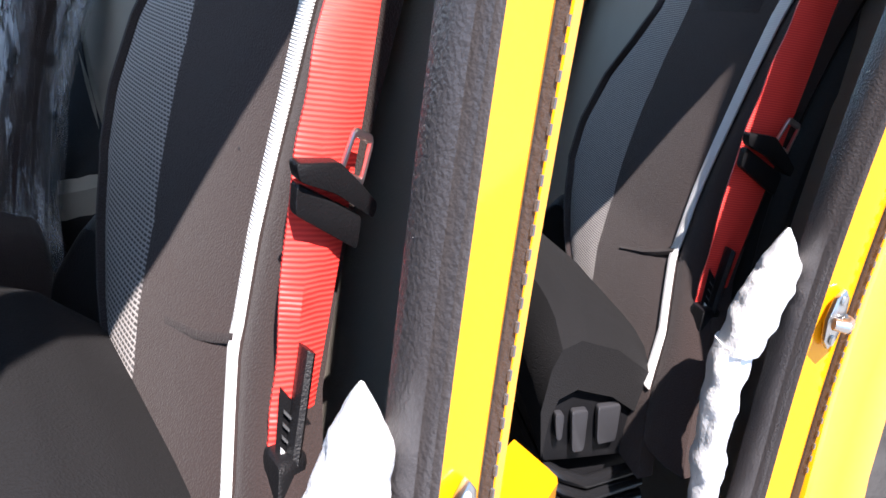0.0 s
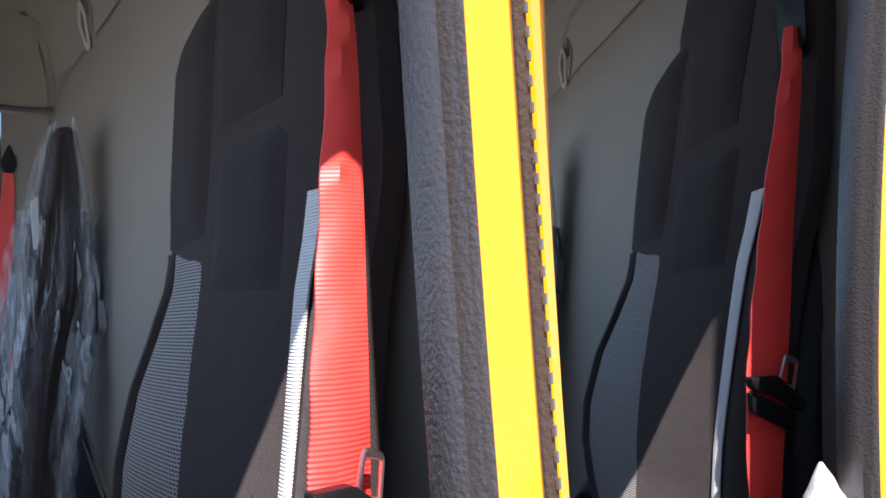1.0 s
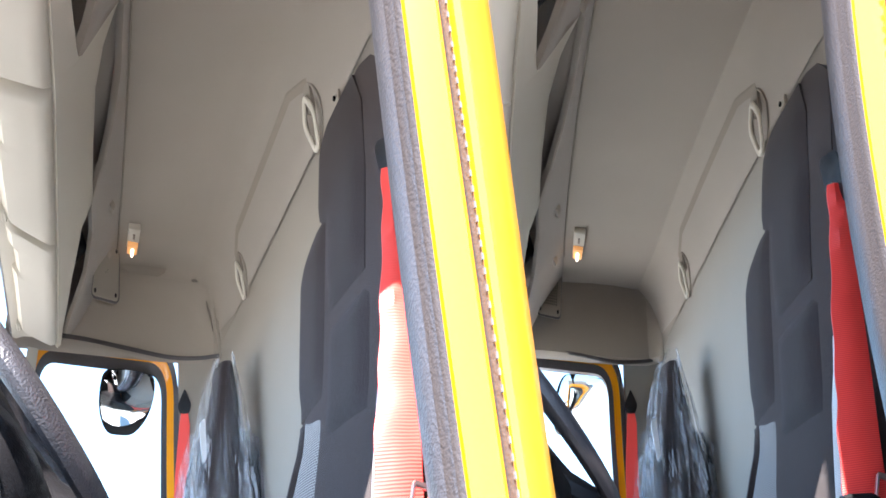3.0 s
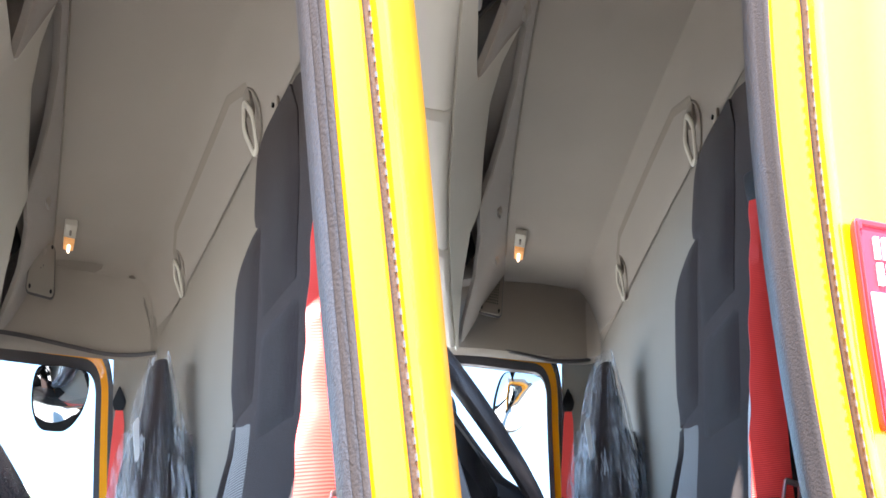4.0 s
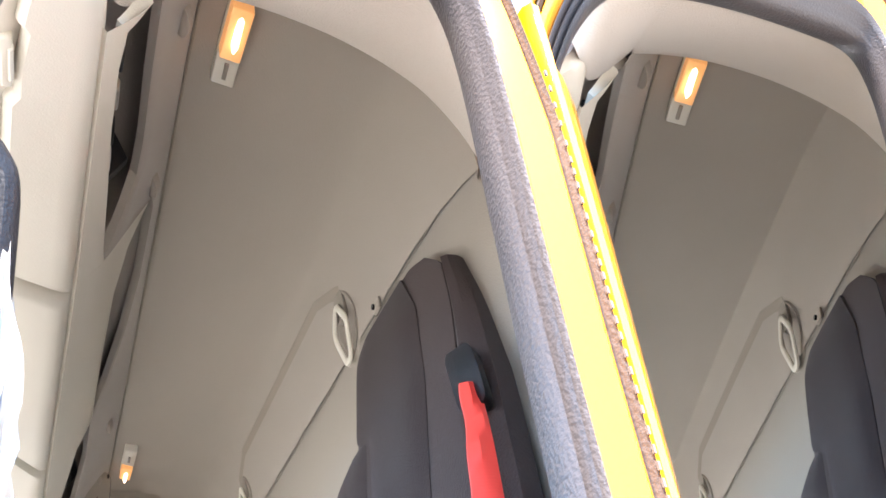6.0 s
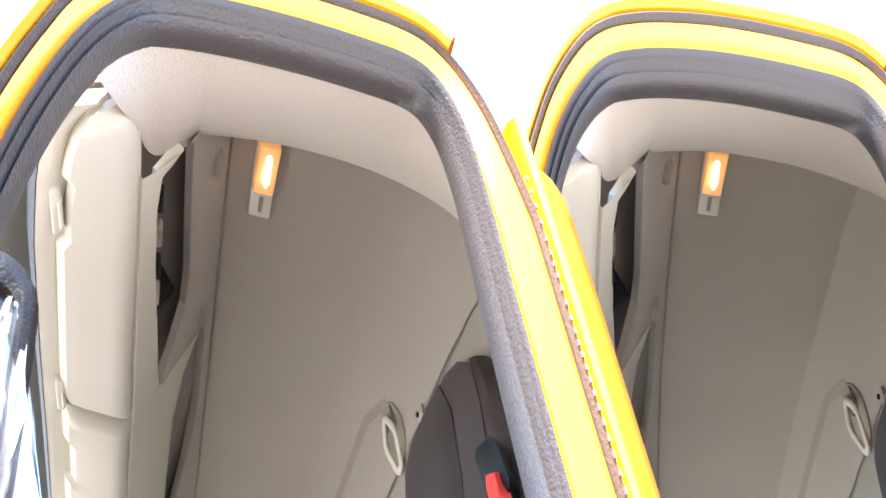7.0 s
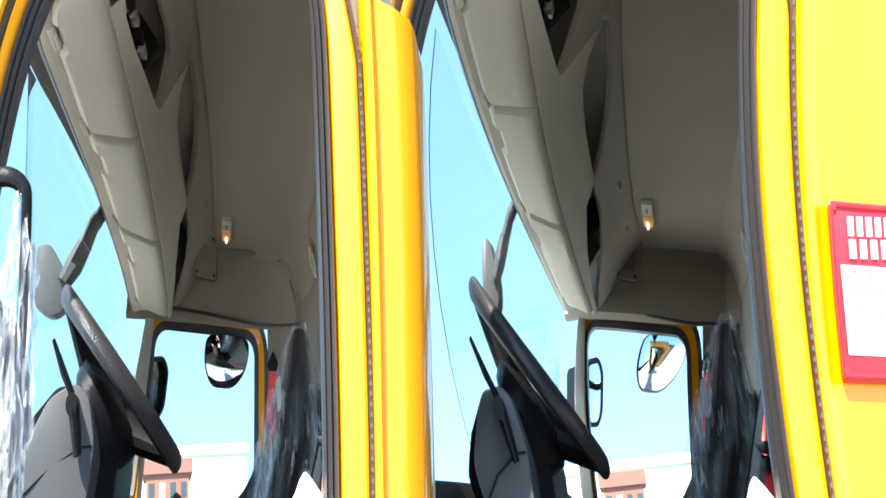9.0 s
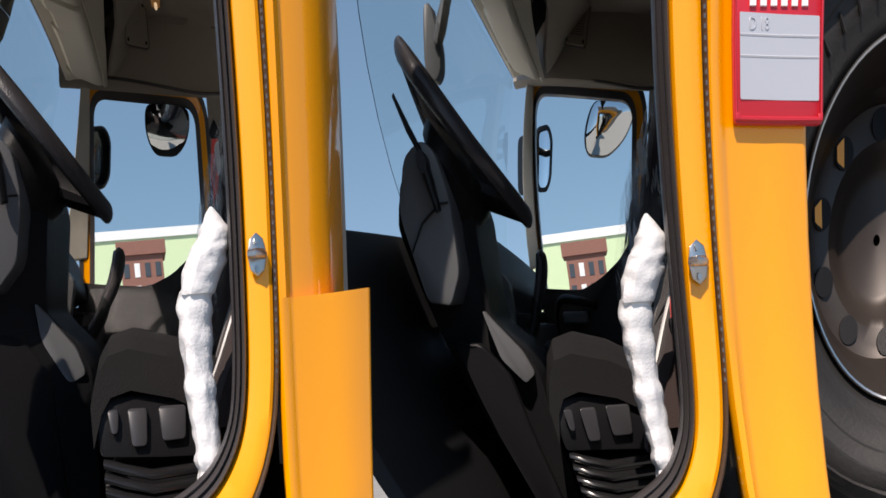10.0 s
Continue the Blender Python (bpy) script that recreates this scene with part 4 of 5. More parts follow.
def build_seat():
    t = thing("driver_seat", "charcoal cloth driver's seat with grey mesh stripe and white edge tape", "seat", (0.1, 0.45, 1.6))
    near, far = (lambda z: lin(z, SEAT_NEAR)), (lambda z: lin(z, SEAT_FAR))
    back = part("backrest", patch(near, far, 2.22, 3.17, 14, 70, 0.0, 0.010, 0.045), CLOTHLIGHT, t, "charcoal cloth backrest")
    rows = []
    for i in range(31):
        z = 2.26 + 0.86 * i / 30
        q = seat(0, z)
        w = lin(z, ((2.26, 0.08), (2.5, 0.075), (2.8, 0.07), (2.95, 0.05), (3.12, 0.02)))
        rows.append([q + Vector((0.002, -0.002, 0)), q + Vector((-0.006, -w * 0.3, 0)), q + Vector((0.004, -w * 0.7, 0)), q + Vector((0.026, -w, 0)), q + Vector((0.075, -w * 1.0, 0)), q + Vector((0.085, 0, 0))])
    part("side_bolster", loft(rows, close_u=True, caps=True), CLOTHLIGHT, t, "dark grey side bolster")
    part("mesh_panel", patch(lambda z: lin(z, MESH_NEAR), lambda z: far(z) - 0.032, 2.335, 2.748, 6, 30, 0.006, 0.010, 0.010), MESHCLOTH, t, "grey open-mesh stripe")
    part("edge_pad", patch(lambda z: far(z) - 0.026, lambda z: far(z) + 0.004, 2.32, 2.75, 3, 40, 0.006, 0.012, 0.02), CLOTH, t, "black edge padding")
    part("upper_side_pad", patch(lambda z: lin(z, ((2.755, 0.522), (2.86, 0.524), (3.02, 0.545))), lambda z: far(z) - 0.004, 2.755, 3.02, 6, 24, 0.006, 0.020, 0.02), CLOTH, t, "dark upper side field")
    part("headrest", patch(lambda z: lin(z, ((2.86, 0.345), (3.0, 0.352), (3.10, 0.375), (3.165, 0.42))), lambda z: min(far(z) - 0.008, lin(z, ((2.86, 0.51), (3.0, 0.535), (3.03, 0.60), (3.165, 0.60)))), 2.862, 3.165, 10, 26, 0.010, 0.022, 0.03), CLOTH, t, "integrated black headrest")
    part("shoulder_field", patch(lambda z: 0.325, lambda z: 0.508, 2.70, 2.842, 8, 10, 0.006, 0.020, 0.02), CLOTH, t)
    part("edge_tape", patch(lambda z: near(z) - 0.002, lambda z: near(z) + lin(z, ((2.31, 0.013), (2.5, 0.015), (2.77, 0.024))), 2.31, 2.775, 4, 50, 0.008, 0.003, 0.004), TAPE, back, "white woven edge tape")
    part("crease", tube([seat_y(y, lin(y, ((0.26, 2.44), (0.31, 2.422), (0.385, 2.405))), 0.008) for y in (0.26, 0.29, 0.32, 0.35, 0.385)], 0.004, 6), CLOTH, back, "dark cross seam")
    rows = []
    for i in range(13):
        y = 0.19 + 0.40 * i / 12
        r = 1 - abs(2 * i / 12 - 1) ** 6
        rows.append([(0.16 - 0.36 * j / 14, y, lin(j, ((0, 2.335), (2, 2.352), (6, 2.385), (10, 2.40), (12, 2.392), (13, 2.37), (14, 2.325))) - 0.03 * (1 - r)) for j in range(15)])
    part("cushion", shell(rows, (0, 0, -0.055)), CUSHIONSHADE, t, "charcoal cloth cushion")
    part("hinge", join(tube([(0.20, 0.16, 2.40), (0.22, 0.165, 2.47)], 0.010, 8), block((0.17, 0.15, 2.34), (0.22, 0.18, 2.41), 0.006)), PLASTIC, t, "black recliner hinge")


def build_belt():
    t = thing("seat_belt", "red seat belt with black latch tongue beside the seat", "seat belt", (0.2, 0.18, 2.4))
    L = smooth_line([(0.172, 0.175, 2.40), (0.185, 0.18, 2.453), (0.190, 0.185, 2.557), (0.207, 0.19, 2.63), (0.240, 0.205, 2.70), (0.262, 0.212, 2.775), (0.287, 0.22, 2.86), (0.305, 0.235, 2.925)], 8)
    R = smooth_line([(0.232, 0.165, 2.38), (0.247, 0.17, 2.425), (0.272, 0.17, 2.535), (0.290, 0.175, 2.63), (0.312, 0.19, 2.70), (0.325, 0.20, 2.776), (0.332, 0.21, 2.865), (0.338, 0.225, 2.925)], 8)
    rows = []
    for i, (a, b) in enumerate(zip(L, R)):
        k = 0.002 * math.sin(i * 0.9)
        rows.append([a + Vector((k, 0, 0)), a.lerp(b, 0.35) + Vector((0, -0.004 + k, 0)), a.lerp(b, 0.7) + Vector((0, -0.003 - k, 0)), b])
    part("webbing", shell(rows, (0.001, 0.003, 0)), REDBELT, t, "bright red woven webbing")
    part("loop_cover", slab(rounded([(0.182, 0.178, 2.572), (0.184, 0.178, 2.553), (0.281, 0.166, 2.529), (0.283, 0.166, 2.550)], 0.005, 3), (0, -0.010, 0.0), 0.003), PLASTIC, t, "black plastic belt stop")
    grip = part("tongue_grip", slab(rounded([(0.172, 0.176, 2.585), (0.180, 0.176, 2.574), (0.235, 0.170, 2.566), (0.298, 0.164, 2.549), (0.303, 0.164, 2.558), (0.275, 0.166, 2.570), (0.235, 0.170, 2.585)], 0.006, 3), (0, -0.013, 0), 0.003), PLASTIC, t, "black moulded tongue grip")
    blade = [Vector((0.240, 0.16, 2.578)), Vector((0.256, 0.16, 2.602)), Vector((0.284, 0.157, 2.597)), Vector((0.274, 0.157, 2.571))]
    part("tongue_blade", tube(rounded(blade, 0.004, 3), 0.0032, 8, closed=True), CHROME, grip, "steel latch blade")
    tag = thing("care_tag", "black fabric label with white print on the seat side", "label", (0.19, 0.16, 2.38))
    cloth = part("cloth", slab([(0.184, 0.170, 2.448), (0.243, 0.163, 2.415), (0.215, 0.155, 2.33), (0.170, 0.160, 2.34)], (0.002, 0.002, 0)), PLASTIC, tag)
    for i in range(12):
        z = 2.436 - 0.0075 * i
        a, b = Vector((0.188 - 0.0010 * i, 0.166 - 0.0006 * i, z)), Vector((0.228 - 0.0016 * i, 0.161 - 0.0006 * i, z - 0.020))
        tall = -0.005 if i == 3 else -0.0016
        e = a.lerp(b, 0.45 + 0.5 * ((i * 7) % 5) / 5)
        part("print_bar", slab([a, e, e + Vector((0, 0, tall)), a + Vector((0, 0, tall))], (-0.001, -0.002, 0)), WHITE if i == 3 else COLUMN, cloth, flat=True)
    ret = thing("belt_guide", "black belt guide at the seat shoulder", "belt guide", (0.34, 0.24, 3.0))
    part("cover", slab(rounded([(0.318, 0.275, 2.975), (0.318, 0.215, 2.96), (0.328, 0.205, 2.90), (0.332, 0.265, 2.91)], 0.015, 4), (0.03, 0.01, 0), 0.005), PLASTIC, ret)


def build_buckles():
    b = thing("belt_buckle", "black belt buckle with red button between the seats", "buckle", (0.06, 0.74, 2.15))
    housing = part("housing", slab(rounded([(0.048, 0.86, 2.185), (0.078, 0.775, 2.250), (0.088, 0.71, 2.215), (0.080, 0.70, 2.175), (0.055, 0.79, 2.165)], 0.012, 3), (-0.02, -0.01, 0.0), 0.005), PLASTIC, b)
    part("button", slab([(0.030, 0.855, 2.183), (0.032, 0.842, 2.175), (0.056, 0.768, 2.232), (0.056, 0.772, 2.244)], (-0.006, -0.004, 0), 0.002), REDPLASTIC, housing, "red release button")
    c = thing("seat_console", "dark plastic bracket between the seats", "bracket", (0.1, 0.72, 1.9))
    part("cover", slab(rounded([(0.09, 0.76, 2.30), (0.14, 0.66, 2.40), (0.20, 0.62, 2.36), (0.20, 0.62, 2.05), (0.10, 0.78, 2.05)], 0.03, 3), (0.08, 0.08, 0), 0.01), DASH, c)
    part("strut", tube([(0.075, 0.64, 2.16), (0.10, 0.60, 2.25)], 0.009, 8), CHROME, c)
    part("rail", block((0.06, 0.57, 2.10), (0.10, 0.62, 2.20), 0.008), PLASTIC, c)


# ---- passenger seat in film, and its belt ----
def build_passenger():
    t = thing("wrapped_truck_seat", "dark passenger seat still wrapped in clear plastic film", "seat", (0.2, 1.35, 1.6))
    left = ((1.9, -0.02), (2.2, 0.045), (2.43, 0.09), (2.6, 0.11), (2.79, 0.155), (2.91, 0.205), (2.985, 0.235), (3.03, 0.262))
    right = ((1.9, 0.22), (2.2, 0.255), (2.41, 0.29), (2.476, 0.31), (2.636, 0.385), (2.73, 0.435), (2.82, 0.418), (2.865, 0.388), (2.95, 0.36), (3.03, 0.325))
    zs = [1.9 + 1.13 * i / 88 for i in range(89)]

    def girth(z, k, rough, n=28):
        a, b = lin(z, left), lin(z, right)
        c = Vector(((a + b) / 2, 1.36, z))
        out = []
        for i in range(n):
            w = 2 * math.pi * i / n
            f = 1 + rough * (noise.noise(Vector((math.cos(w) * 3, math.sin(w) * 3, z * 3))) + 0.8 * noise.noise(Vector((math.cos(w) * 9, math.sin(w) * 9, z * 2.2))) + 0.9 * (0.25 - abs(noise.noise(Vector((math.cos(w) * 13, math.sin(w) * 13, z * 1.8))))))
            out.append(c + Vector((math.cos(w) * (b - a) / 2 * k * f, math.sin(w) * 0.075 * f, 0)))
        return out
    part("backrest", loft([girth(z, 0.74, 0.05) for z in zs[:-2]], close_u=True, caps=True), CLOTH, t, "dark cloth backrest")
    part("film", loft([girth(z, 1.0, 0.30, 110) for z in zs], close_u=True), FILM, t, "crinkled clear plastic film")
    part("film_fold", loft([girth(z, 1.08, 0.45, 96) for z in zs[12:76]], close_u=True), FILM, t)
    part("film_tag", slab(rounded([(0.172, 1.27, 2.865), (0.195, 1.27, 2.88), (0.20, 1.27, 2.80), (0.185, 1.27, 2.785)], 0.010, 3), (0, 0.006, 0)), FOAM, t, "white paper tag")
    part("cushion", block((-0.25, 1.15, 2.0), (0.2, 1.7, 2.22), 0.05, 4), CLOTH, t)
    b = thing("passenger_belt", "red passenger seat belt hanging from its black anchor", "seat belt", (0.2, 2.03, 2.1))
    rows = [[(x0 - w, 2.015, z), (x0 + w, 2.010, z)] for x0, w, z in ((0.243, 0.012, 3.055), (0.242, 0.026, 3.0), (0.225, 0.034, 2.85), (0.205, 0.036, 2.6), (0.19, 0.036, 2.3), (0.17, 0.036, 1.9))]
    part("webbing", shell(rows, (0, 0.005, 0)), REDBELT, b)
    part("anchor", slab(rounded([(0.243, 2.0, 3.10), (0.277, 2.0, 3.055), (0.265, 2.0, 3.03), (0.222, 2.0, 3.03), (0.208, 2.0, 3.055)], 0.010, 3), (0, 0.03, 0), 0.006), PLASTIC, b, "black anchor cover")


# ---- steering, dash and controls ----
def build_steering():
    t = thing("steering_wheel", "black leather steering wheel, tilted", "steering wheel", (-0.36, 0.5, 2.6))
    top, low = Vector((-0.525, 0.5, 2.840)), Vector((-0.188, 0.5, 2.592))
    c = (top + low) / 2
    ax = (low - top) / 2
    other = Vector((0.0, 0.16, 0.0))
    ringp = [c + ax * math.cos(a) + other * math.sin(a) for a in (2 * math.pi * i / 72 for i in range(72))]
    part("rim", tube(ringp, 0.0195, 14, closed=True), LEATHER, t, "black grained rim")
    down = Vector((-0.30, 0, -0.41)).normalized()
    hub = c + down * 0.055
    part("hub", tube([hub - down * 0.03, hub - down * 0.015, hub + down * 0.02, hub + down * 0.08], [0.05, 0.105, 0.11, 0.07], 24), PLASTIC, t, "black airbag hub")
    for a in (0.35, 2.79, 3.49, 5.93):
        e = c + ax * math.cos(a) + other * math.sin(a)
        part("spoke", tube([hub, (hub + e) / 2 + down * 0.012, e], [0.036, 0.026, 0.016], 10), PLASTIC, t)
    col = thing("steering_column", "grey steering column shroud with stalk", "steering column", (-0.5, 0.4, 2.4))
    part("shroud", slab(rounded([(-0.62, 0.36, 2.60), (-0.53, 0.36, 2.672), (-0.455, 0.36, 2.690), (-0.412, 0.36, 2.672), (-0.392, 0.36, 2.60), (-0.42, 0.36, 2.50), (-0.50, 0.36, 2.455), (-0.62, 0.36, 2.47)], 0.02, 3), (0.0, 0.25, 0.0), 0.012, 3), COLUMN, col, "grey plastic shroud")
    part("shroud_joint", tube([(-0.61, 0.358, 2.545), (-0.52, 0.358, 2.578), (-0.43, 0.358, 2.60), (-0.40, 0.358, 2.60)], 0.002, 6), PLASTIC, col, "thin joint of the shroud halves")
    part("stalk", tube([(-0.452, 0.335, 2.668), (-0.478, 0.33, 2.70), (-0.508, 0.325, 2.745)], [0.008, 0.009, 0.005], 8), PLASTIC, col, "black control stalk")
    part("stalk_boss", join(tube([(-0.452, 0.325, 2.655), (-0.452, 0.36, 2.655)], 0.016, 14), tube([(-0.448, 0.34, 2.65), (-0.440, 0.34, 2.62), (-0.434, 0.34, 2.588)], [0.016, 0.015, 0.011], 10)), PLASTIC, col)


def build_dash():
    d = thing("dashboard", "dark grey truck dashboard with angled side", "dashboard", (-0.6, 0.6, 1.9))
    part("side_panel", slab(rounded([(-0.75, 0.45, 2.60), (-0.54, 0.45, 2.70), (-0.44, 0.45, 2.70), (-0.365, 0.45, 2.65), (-0.345, 0.45, 2.60), (-0.375, 0.45, 2.43), (-0.28, 0.45, 2.375), (-0.245, 0.45, 2.335), (-0.25, 0.45, 1.9), (-0.75, 0.45, 1.9)], 0.015, 3), (0, 0.25, 0), 0.006, 2), DASH, d, "dark grey dash side")
    # lighter grey than the dash: the sunlit look of this facet as colour
    part("lit_knee_facet", slab(rounded([(-0.405, 0.435, 2.445), (-0.37, 0.435, 2.425), (-0.285, 0.435, 2.37), (-0.26, 0.435, 2.33), (-0.31, 0.435, 2.315), (-0.385, 0.435, 2.36)], 0.012, 3), (0.0, 0.03, 0), 0.005, 2), COLUMN, d, "angled knee facet in lighter grey for the sun on it")
    part("kick_panel", slab(rounded([(-0.60, 0.42, 2.40), (-0.45, 0.42, 2.39), (-0.36, 0.42, 2.33), (-0.34, 0.42, 2.05), (-0.60, 0.42, 2.05)], 0.02, 3), (0.0, 0.03, 0), 0.006, 2), PLASTIC, d, "black kick panel")
    part("top", slab([(-0.86, 0.75, 2.62), (-0.55, 0.75, 2.64), (-0.50, 0.75, 2.52), (-0.86, 0.75, 2.40)], (-0.02, 1.25, -0.05), 0.02), DASH, d)
    if EYE == 0:
        pod = part("vent_pod", slab(rounded([(-0.66, 0.10, 2.72), (-0.615, 0.10, 2.770), (-0.570, 0.10, 2.768), (-0.515, 0.10, 2.69), (-0.50, 0.10, 2.60), (-0.68, 0.10, 2.58)], 0.015, 4), (0, 0.08, 0), 0.008), DASH, d, "dark side pod with air vent")
        part("vent", tube([(-0.590, 0.098, 2.680), (-0.590, 0.085, 2.680)], 0.030, 18), PLASTIC, pod, "round black air vent")
    # solid black block added for the dark of the empty space under the dash
    part("dark_filler", block((-0.75, 0.8, 1.7), (-0.42, 1.95, 2.40), 0.02), PLASTIC, d)
    lv = thing("gear_lever", "black gear lever with tall grip", "lever", (-0.30, 0.9, 2.25))
    part("grip", tube(smooth_line([(-0.275, 0.9, 2.455), (-0.245, 0.9, 2.495), (-0.226, 0.9, 2.53), (-0.220, 0.9, 2.555), (-0.220, 0.9, 2.568)], 4), [0.018, 0.019, 0.020, 0.021, 0.022, 0.023, 0.024, 0.024, 0.024, 0.024, 0.024, 0.023, 0.022, 0.020, 0.016, 0.010, 0.004], 12), LEATHER, lv)
    part("shaft", tube(smooth_line([(-0.37, 0.9, 2.37), (-0.335, 0.9, 2.39), (-0.30, 0.9, 2.42), (-0.275, 0.9, 2.46)], 4), 0.020, 10), PLASTIC, lv)
    part("boot", tube([(-0.36, 0.9, 2.24), (-0.36, 0.9, 2.32), (-0.365, 0.9, 2.36), (-0.37, 0.9, 2.40)], [0.09, 0.075, 0.05, 0.025], 16), PLASTIC, lv, "black rubber boot")
    tray = thing("cup_tray", "black cup tray by the gear lever", "tray", (-0.40, 0.95, 2.2))
    part("cup", tube([(-0.40, 1.0, 2.25), (-0.40, 1.0, 2.425), (-0.40, 1.0, 2.43), (-0.40, 1.0, 2.37)], [0.055, 0.065, 0.058, 0.054], 20), PLASTIC, tray)
    part("handle", slab(rounded([(-0.475, 0.9, 2.515), (-0.425, 0.9, 2.518), (-0.395, 0.9, 2.495), (-0.43, 0.9, 2.38), (-0.48, 0.9, 2.38)], 0.012, 3), (0, 0.04, 0), 0.005), COLUMN, tray, "dark grey hand brake handle")
    part("knob", tube([(-0.275, 0.8, 2.33), (-0.255, 0.8, 2.355), (-0.235, 0.8, 2.362), (-0.215, 0.8, 2.355)], [0.010, 0.016, 0.016, 0.008], 12), PLASTIC, tray)


def build_base():
    t = thing("air_suspension_unit", "black seat suspension unit with switches and folded bellows", "suspension unit", (-0.05, 0.4, 1.6))
    y = 0.20
    box = part("side_box", slab(rounded([(-0.192, y, 2.309), (0.15, y, 2.302), (0.15, y, 2.212), (-0.188, y, 2.228)], 0.012, 3), (0, 0.22, 0), 0.008), PLASTIC, t, "black control box")
    for x0, x1, z0 in ((-0.159, -0.131, 2.259), (-0.110, -0.061, 2.240), (-0.034, 0.035, 2.244)):
        part("switch", slab(rounded([(x0, y - 0.002, 2.291), (x1, y - 0.002, 2.290), (x1 - 0.006, y - 0.002, z0), (x0 + 0.006, y - 0.002, z0)], 0.008, 3), (0, -0.010, 0), 0.003), SWITCH, box, "dark grey rocker switch")
    for i in range(5):
        z = 2.206 - 0.019 * i
        part("bellows_fold", tube([(-0.18, y + 0.01, z + 0.012), (-0.13, y - 0.004, z + 0.004), (-0.06, y - 0.012, z - 0.006), (0.12, y - 0.01, z - 0.004)], 0.008, 10), GLOSSBLACK, t, "glossy bellows fold")
    part("core", block((-0.19, y + 0.02, 1.42), (0.15, y + 0.22, 2.21), 0.02), PLASTIC, t)


def build_foam():
    t = thing("foam_wrap", "white foam sheet wrapped round the grab rail", "foam wrap", (0.085, 0.03, 2.2))
    c = smooth_line([(0.088, 0.03, 2.19), (0.085, 0.03, 2.24), (0.078, 0.03, 2.30), (0.074, 0.03, 2.36), (0.078, 0.03, 2.42), (0.104, 0.03, 2.465), (0.124, 0.03, 2.495), (0.120, 0.03, 2.527)], 10)
    halves = []
    for i, q in enumerate(c):
        k = i / (len(c) - 1)
        r = lin(k, ((0, 0.028), (0.15, 0.031), (0.35, 0.032), (0.55, 0.037), (0.72, 0.044), (0.88, 0.034), (1, 0.003)))
        r *= 1 + 0.16 * noise.noise(Vector((k * 14, 0, 5))) + (0.12 * (abs(math.sin(i * 0.62)) - 0.6) if k < 0.6 else 0)
        halves.append([q + Vector((math.cos(a), math.sin(a) * 0.6, 0)) * r * (1 + 0.18 * noise.noise(Vector((math.cos(a) * 2, math.sin(a) * 2, k * 22)))) for a in (2 * math.pi * j / 30 for j in range(30))])
    cut = int(len(c) * 0.6)
    part("lower_wrap", loft(halves[:cut + 1], close_u=True, caps=True), FOAM, t, "crumpled white foam")
    part("loose_end", loft([[p + Vector((0.003, -0.004, 0)) for p in h] for h in halves[cut - 1:]], close_u=True, caps=True), FOAM, t, "pointed loose foam end")


# ---- outside: mirrors and the film-wrapped arm ----
def even(loop, n):
    """The same closed outline with n evenly spaced points."""
    loop = list(loop) + [loop[0]]
    run = [0.0]
    for a, b in zip(loop, loop[1:]):
        run.append(run[-1] + (b - a).length)
    out = []
    for i in range(n):
        w = run[-1] * i / n
        k = max(j for j in range(len(run) - 1) if run[j] <= w)
        out.append(loop[k].lerp(loop[k + 1], (w - run[k]) / max(1e-6, run[k + 1] - run[k])))
    return out


def tilt(ob, slope, dish=0.0):
    """Lean a mirror part down to the ground and dish it."""
    vs = ob.data.vertices
    mid = sum((v.co for v in vs), Vector()) / len(vs)
    big = max((v.co - mid).length for v in vs)
    for v in vs:
        w = v.co - mid
        v.co.y -= w.z * slope + dish * (1 - (w.x * w.x + w.z * w.z) / big ** 2)
    return ob


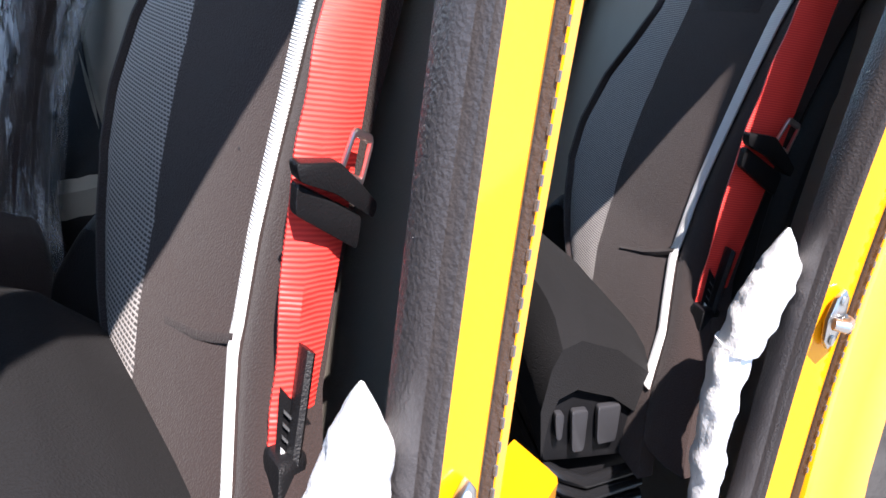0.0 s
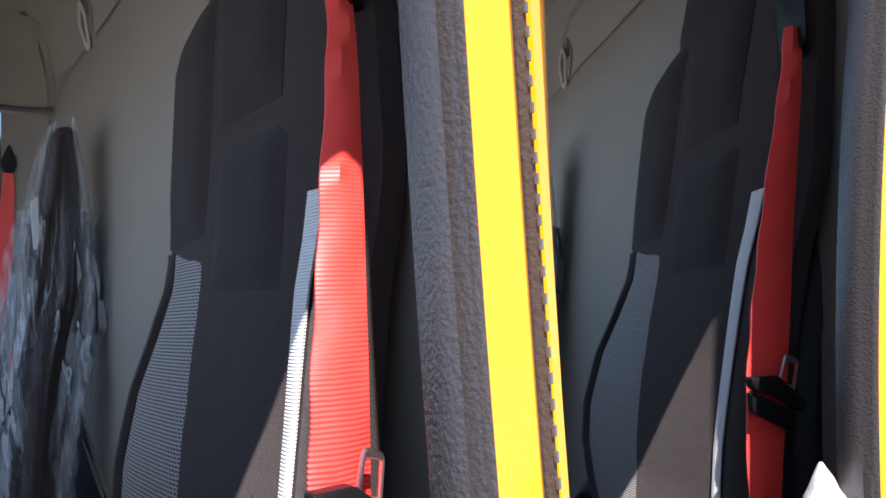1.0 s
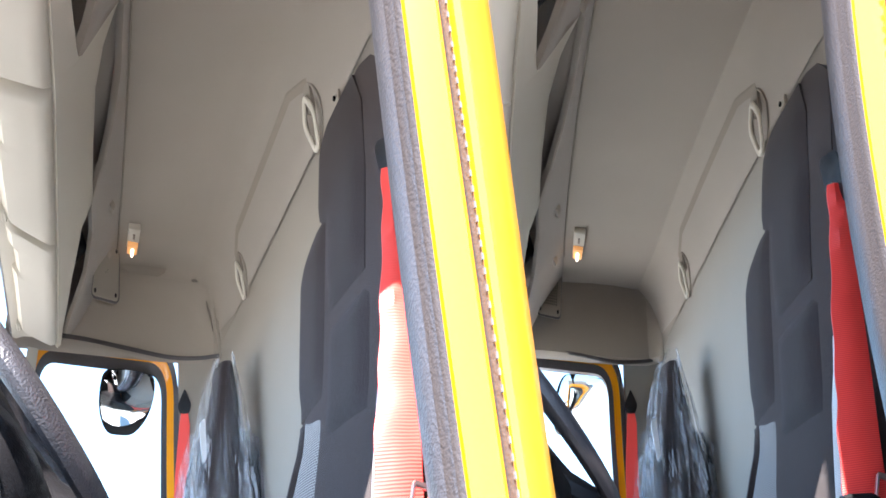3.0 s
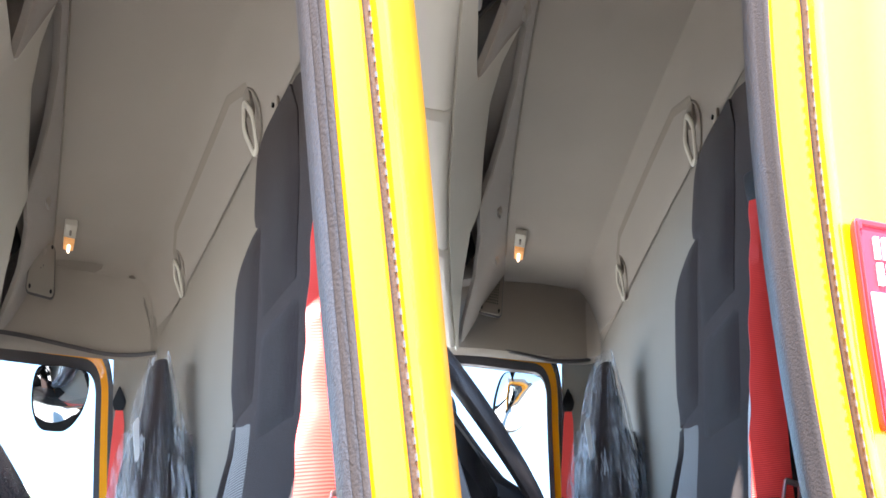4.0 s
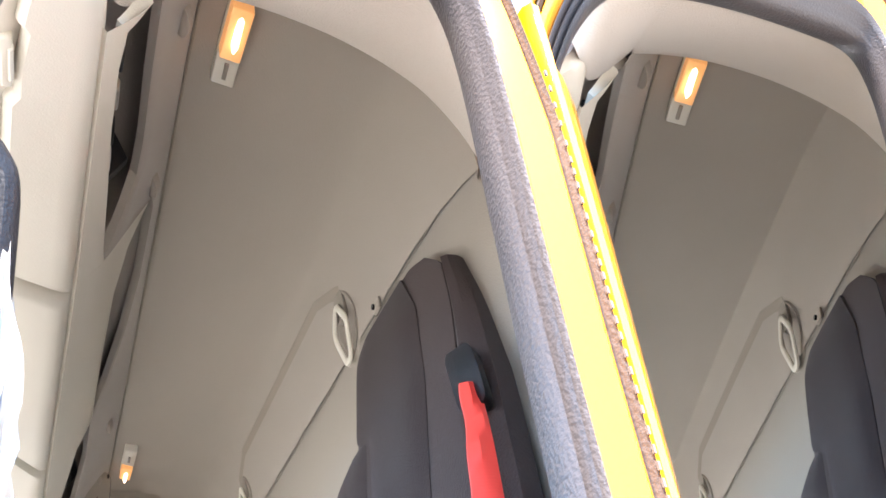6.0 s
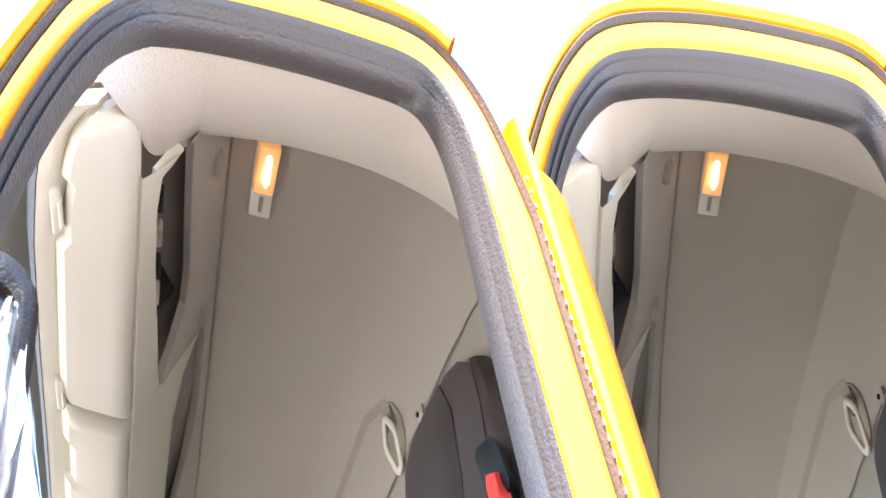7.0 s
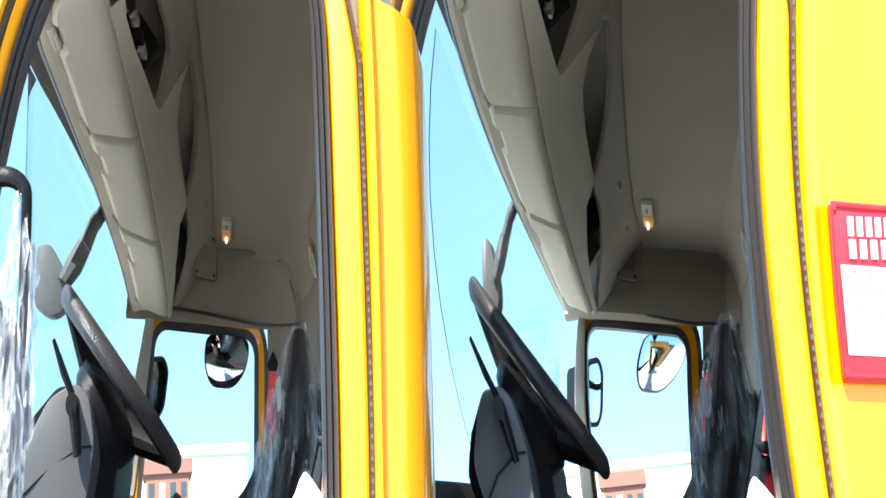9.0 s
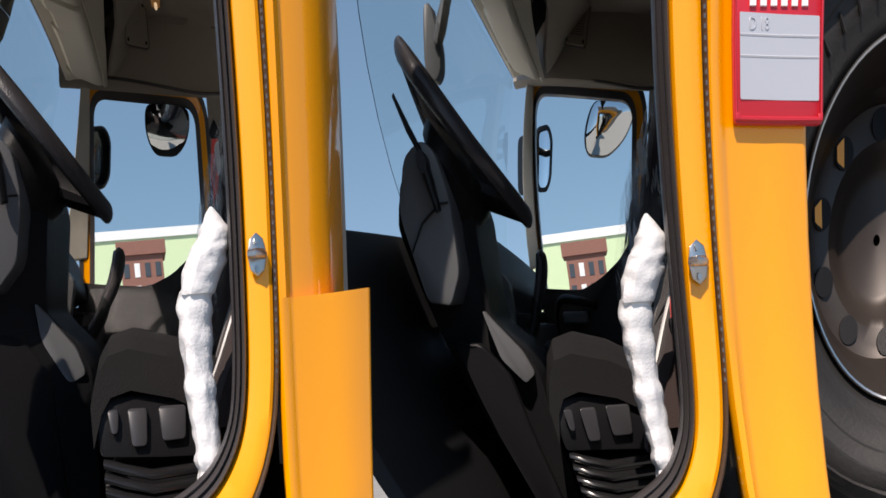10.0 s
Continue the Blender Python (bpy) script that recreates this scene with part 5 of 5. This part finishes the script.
def build_mirrors():
    t = thing("kerb_mirror", "round kerb mirror over the passenger window", "mirror", (-0.03, 2.2, 3.1))
    oc = rounded([(-0.185, 2.2, 3.175), (-0.04, 2.2, 3.180), (0.115, 2.2, 3.168), (0.108, 2.2, 3.08), (0.03, 2.2, 3.018), (-0.12, 2.2, 3.022), (-0.178, 2.2, 3.085)], 0.05, 5)
    oc = even(oc, 44)
    tilt(part("housing", slab([p + Vector((0, 0.03, 0.006)) for p in oc], (0, 0.05, 0.0), 0.02, 3), PLASTIC, t), 0.6)
    cen = sum(oc, Vector()) / len(oc)
    tilt(part("glass", loft([[cen + (p - cen) * k * 0.97 + Vector((0, 0.022 - 0.05 * (1 - k * k), 0)) for p in oc] for k in (1, 0.85, 0.7, 0.55, 0.4, 0.25, 0.1, 0.02)], close_u=True, caps=True), MIRROR, t, "convex mirror glass"), 0.6, 0.02)
    part("arm", block((-0.075, 2.2, 3.165), (-0.035, 2.24, 3.24), 0.008), PLASTIC, t)
    part("bracket", block((-0.075, 2.10, 3.20), (-0.035, 2.24, 3.225), 0.006), PLASTIC, t)
    o = thing("door_mirror", "tall outside mirror beyond the passenger window", "mirror", (-0.48, 2.35, 2.9))
    om = rounded([(-0.56, 2.35, 2.94), (-0.555, 2.35, 3.125), (-0.44, 2.35, 3.135), (-0.405, 2.35, 3.09), (-0.415, 2.35, 2.96), (-0.45, 2.35, 2.92), (-0.53, 2.35, 2.92)], 0.03, 4)
    part("housing", slab([p + Vector((-0.05, 0.02, 0.0)) for p in om], (-0.03, 0.10, 0), 0.015, 3), PLASTIC, o)
    part("glass", slab(om, (-0.02, 0.02, 0), 0.003), MIRROR, o, "mirror glass")
    part("rim", tube([p + Vector((0, -0.006, 0)) for p in om], 0.009, 8, closed=True), PLASTIC, o, "black mirror rim")
    part("arm", tube([(-0.56, 2.10, 3.02), (-0.60, 2.25, 3.06), (-0.58, 2.42, 3.06)], 0.014, 8), PLASTIC, o, "black mirror arm")
    w = thing("front_mirror", "grey front mirror on a jointed arm ahead of the windscreen", "mirror", (-0.78, 1.2, 3.0))
    part("arm", join(tube([(-0.64, 1.2, 3.235), (-0.69, 1.2, 3.20), (-0.725, 1.2, 3.15)], [0.022, 0.026, 0.028], 10), tube([(-0.73, 1.2, 3.15), (-0.765, 1.2, 3.10), (-0.79, 1.2, 3.06)], [0.032, 0.028, 0.02], 10)), COLUMN, w)
    part("head", slab(rounded([(-0.87, 1.2, 3.15), (-0.835, 1.2, 3.155), (-0.775, 1.2, 3.06), (-0.78, 1.2, 3.0), (-0.82, 1.2, 2.975), (-0.87, 1.2, 3.0)], 0.025, 3), (0, 0.05, 0), 0.01), COLUMN, w)
    if EYE == 1:
        return
    a = thing("mirror_arm", "black mirror bracket wrapped in clear film by the windscreen", "mirror arm", (-0.46, -0.05, 2.4))
    part("tube_arm", tube(smooth_line([(-0.54, -0.03, 2.853), (-0.475, -0.05, 2.845), (-0.437, -0.05, 2.828), (-0.430, -0.05, 2.80), (-0.437, -0.05, 2.68), (-0.455, -0.05, 2.50)], 6), 0.011, 10), PLASTIC, a, "black tubular bracket")
    rows = []
    for i in range(48):
        z = 2.825 - 0.36 * i / 47
        cx = lin(z, ((2.46, -0.468), (2.62, -0.440), (2.80, -0.430)))
        rows.append([Vector((cx - 0.012 + math.cos(b) * r, -0.05 + math.sin(b) * r * 0.7, z)) for b, r in
                     ((2 * math.pi * k / 30, (0.010 + 0.026 * min(1, i / 12)) * (1 + 0.5 * noise.noise(Vector((k * 0.5, i * 0.25, 3))))) for k in range(30))])
    part("film", loft(rows, close_u=True), LITFILM, a, "crinkled clear film")


for EYE in (0, 1):
    build_shell()
    build_far_door()
    build_near_side()
    build_console()
    build_header()
    ceiling_lamp(-0.058, 0.262, 0.352, 0.405)
    ceiling_lamp(-0.072, 1.71, 1.625, 1.535)
    wall_hook(0.672)
    wall_hook(1.42)
    build_rear_panel()
    build_seat()
    build_belt()
    build_buckles()
    build_passenger()
    build_steering()
    build_dash()
    build_base()
    build_foam()
    build_mirrors()
    if EYE == 1:
        build_plate()
        build_wheel()
    single("windscreen", slab([(-0.70, 0.5, 2.62), (-0.88, 1.95, 2.60), (-0.66, 1.95, 3.18), (-0.58, 0.3, 3.16)], (-0.004, 0, 0)), GLASS, "clear windscreen", "windscreen", kind="structure", shadow=False)
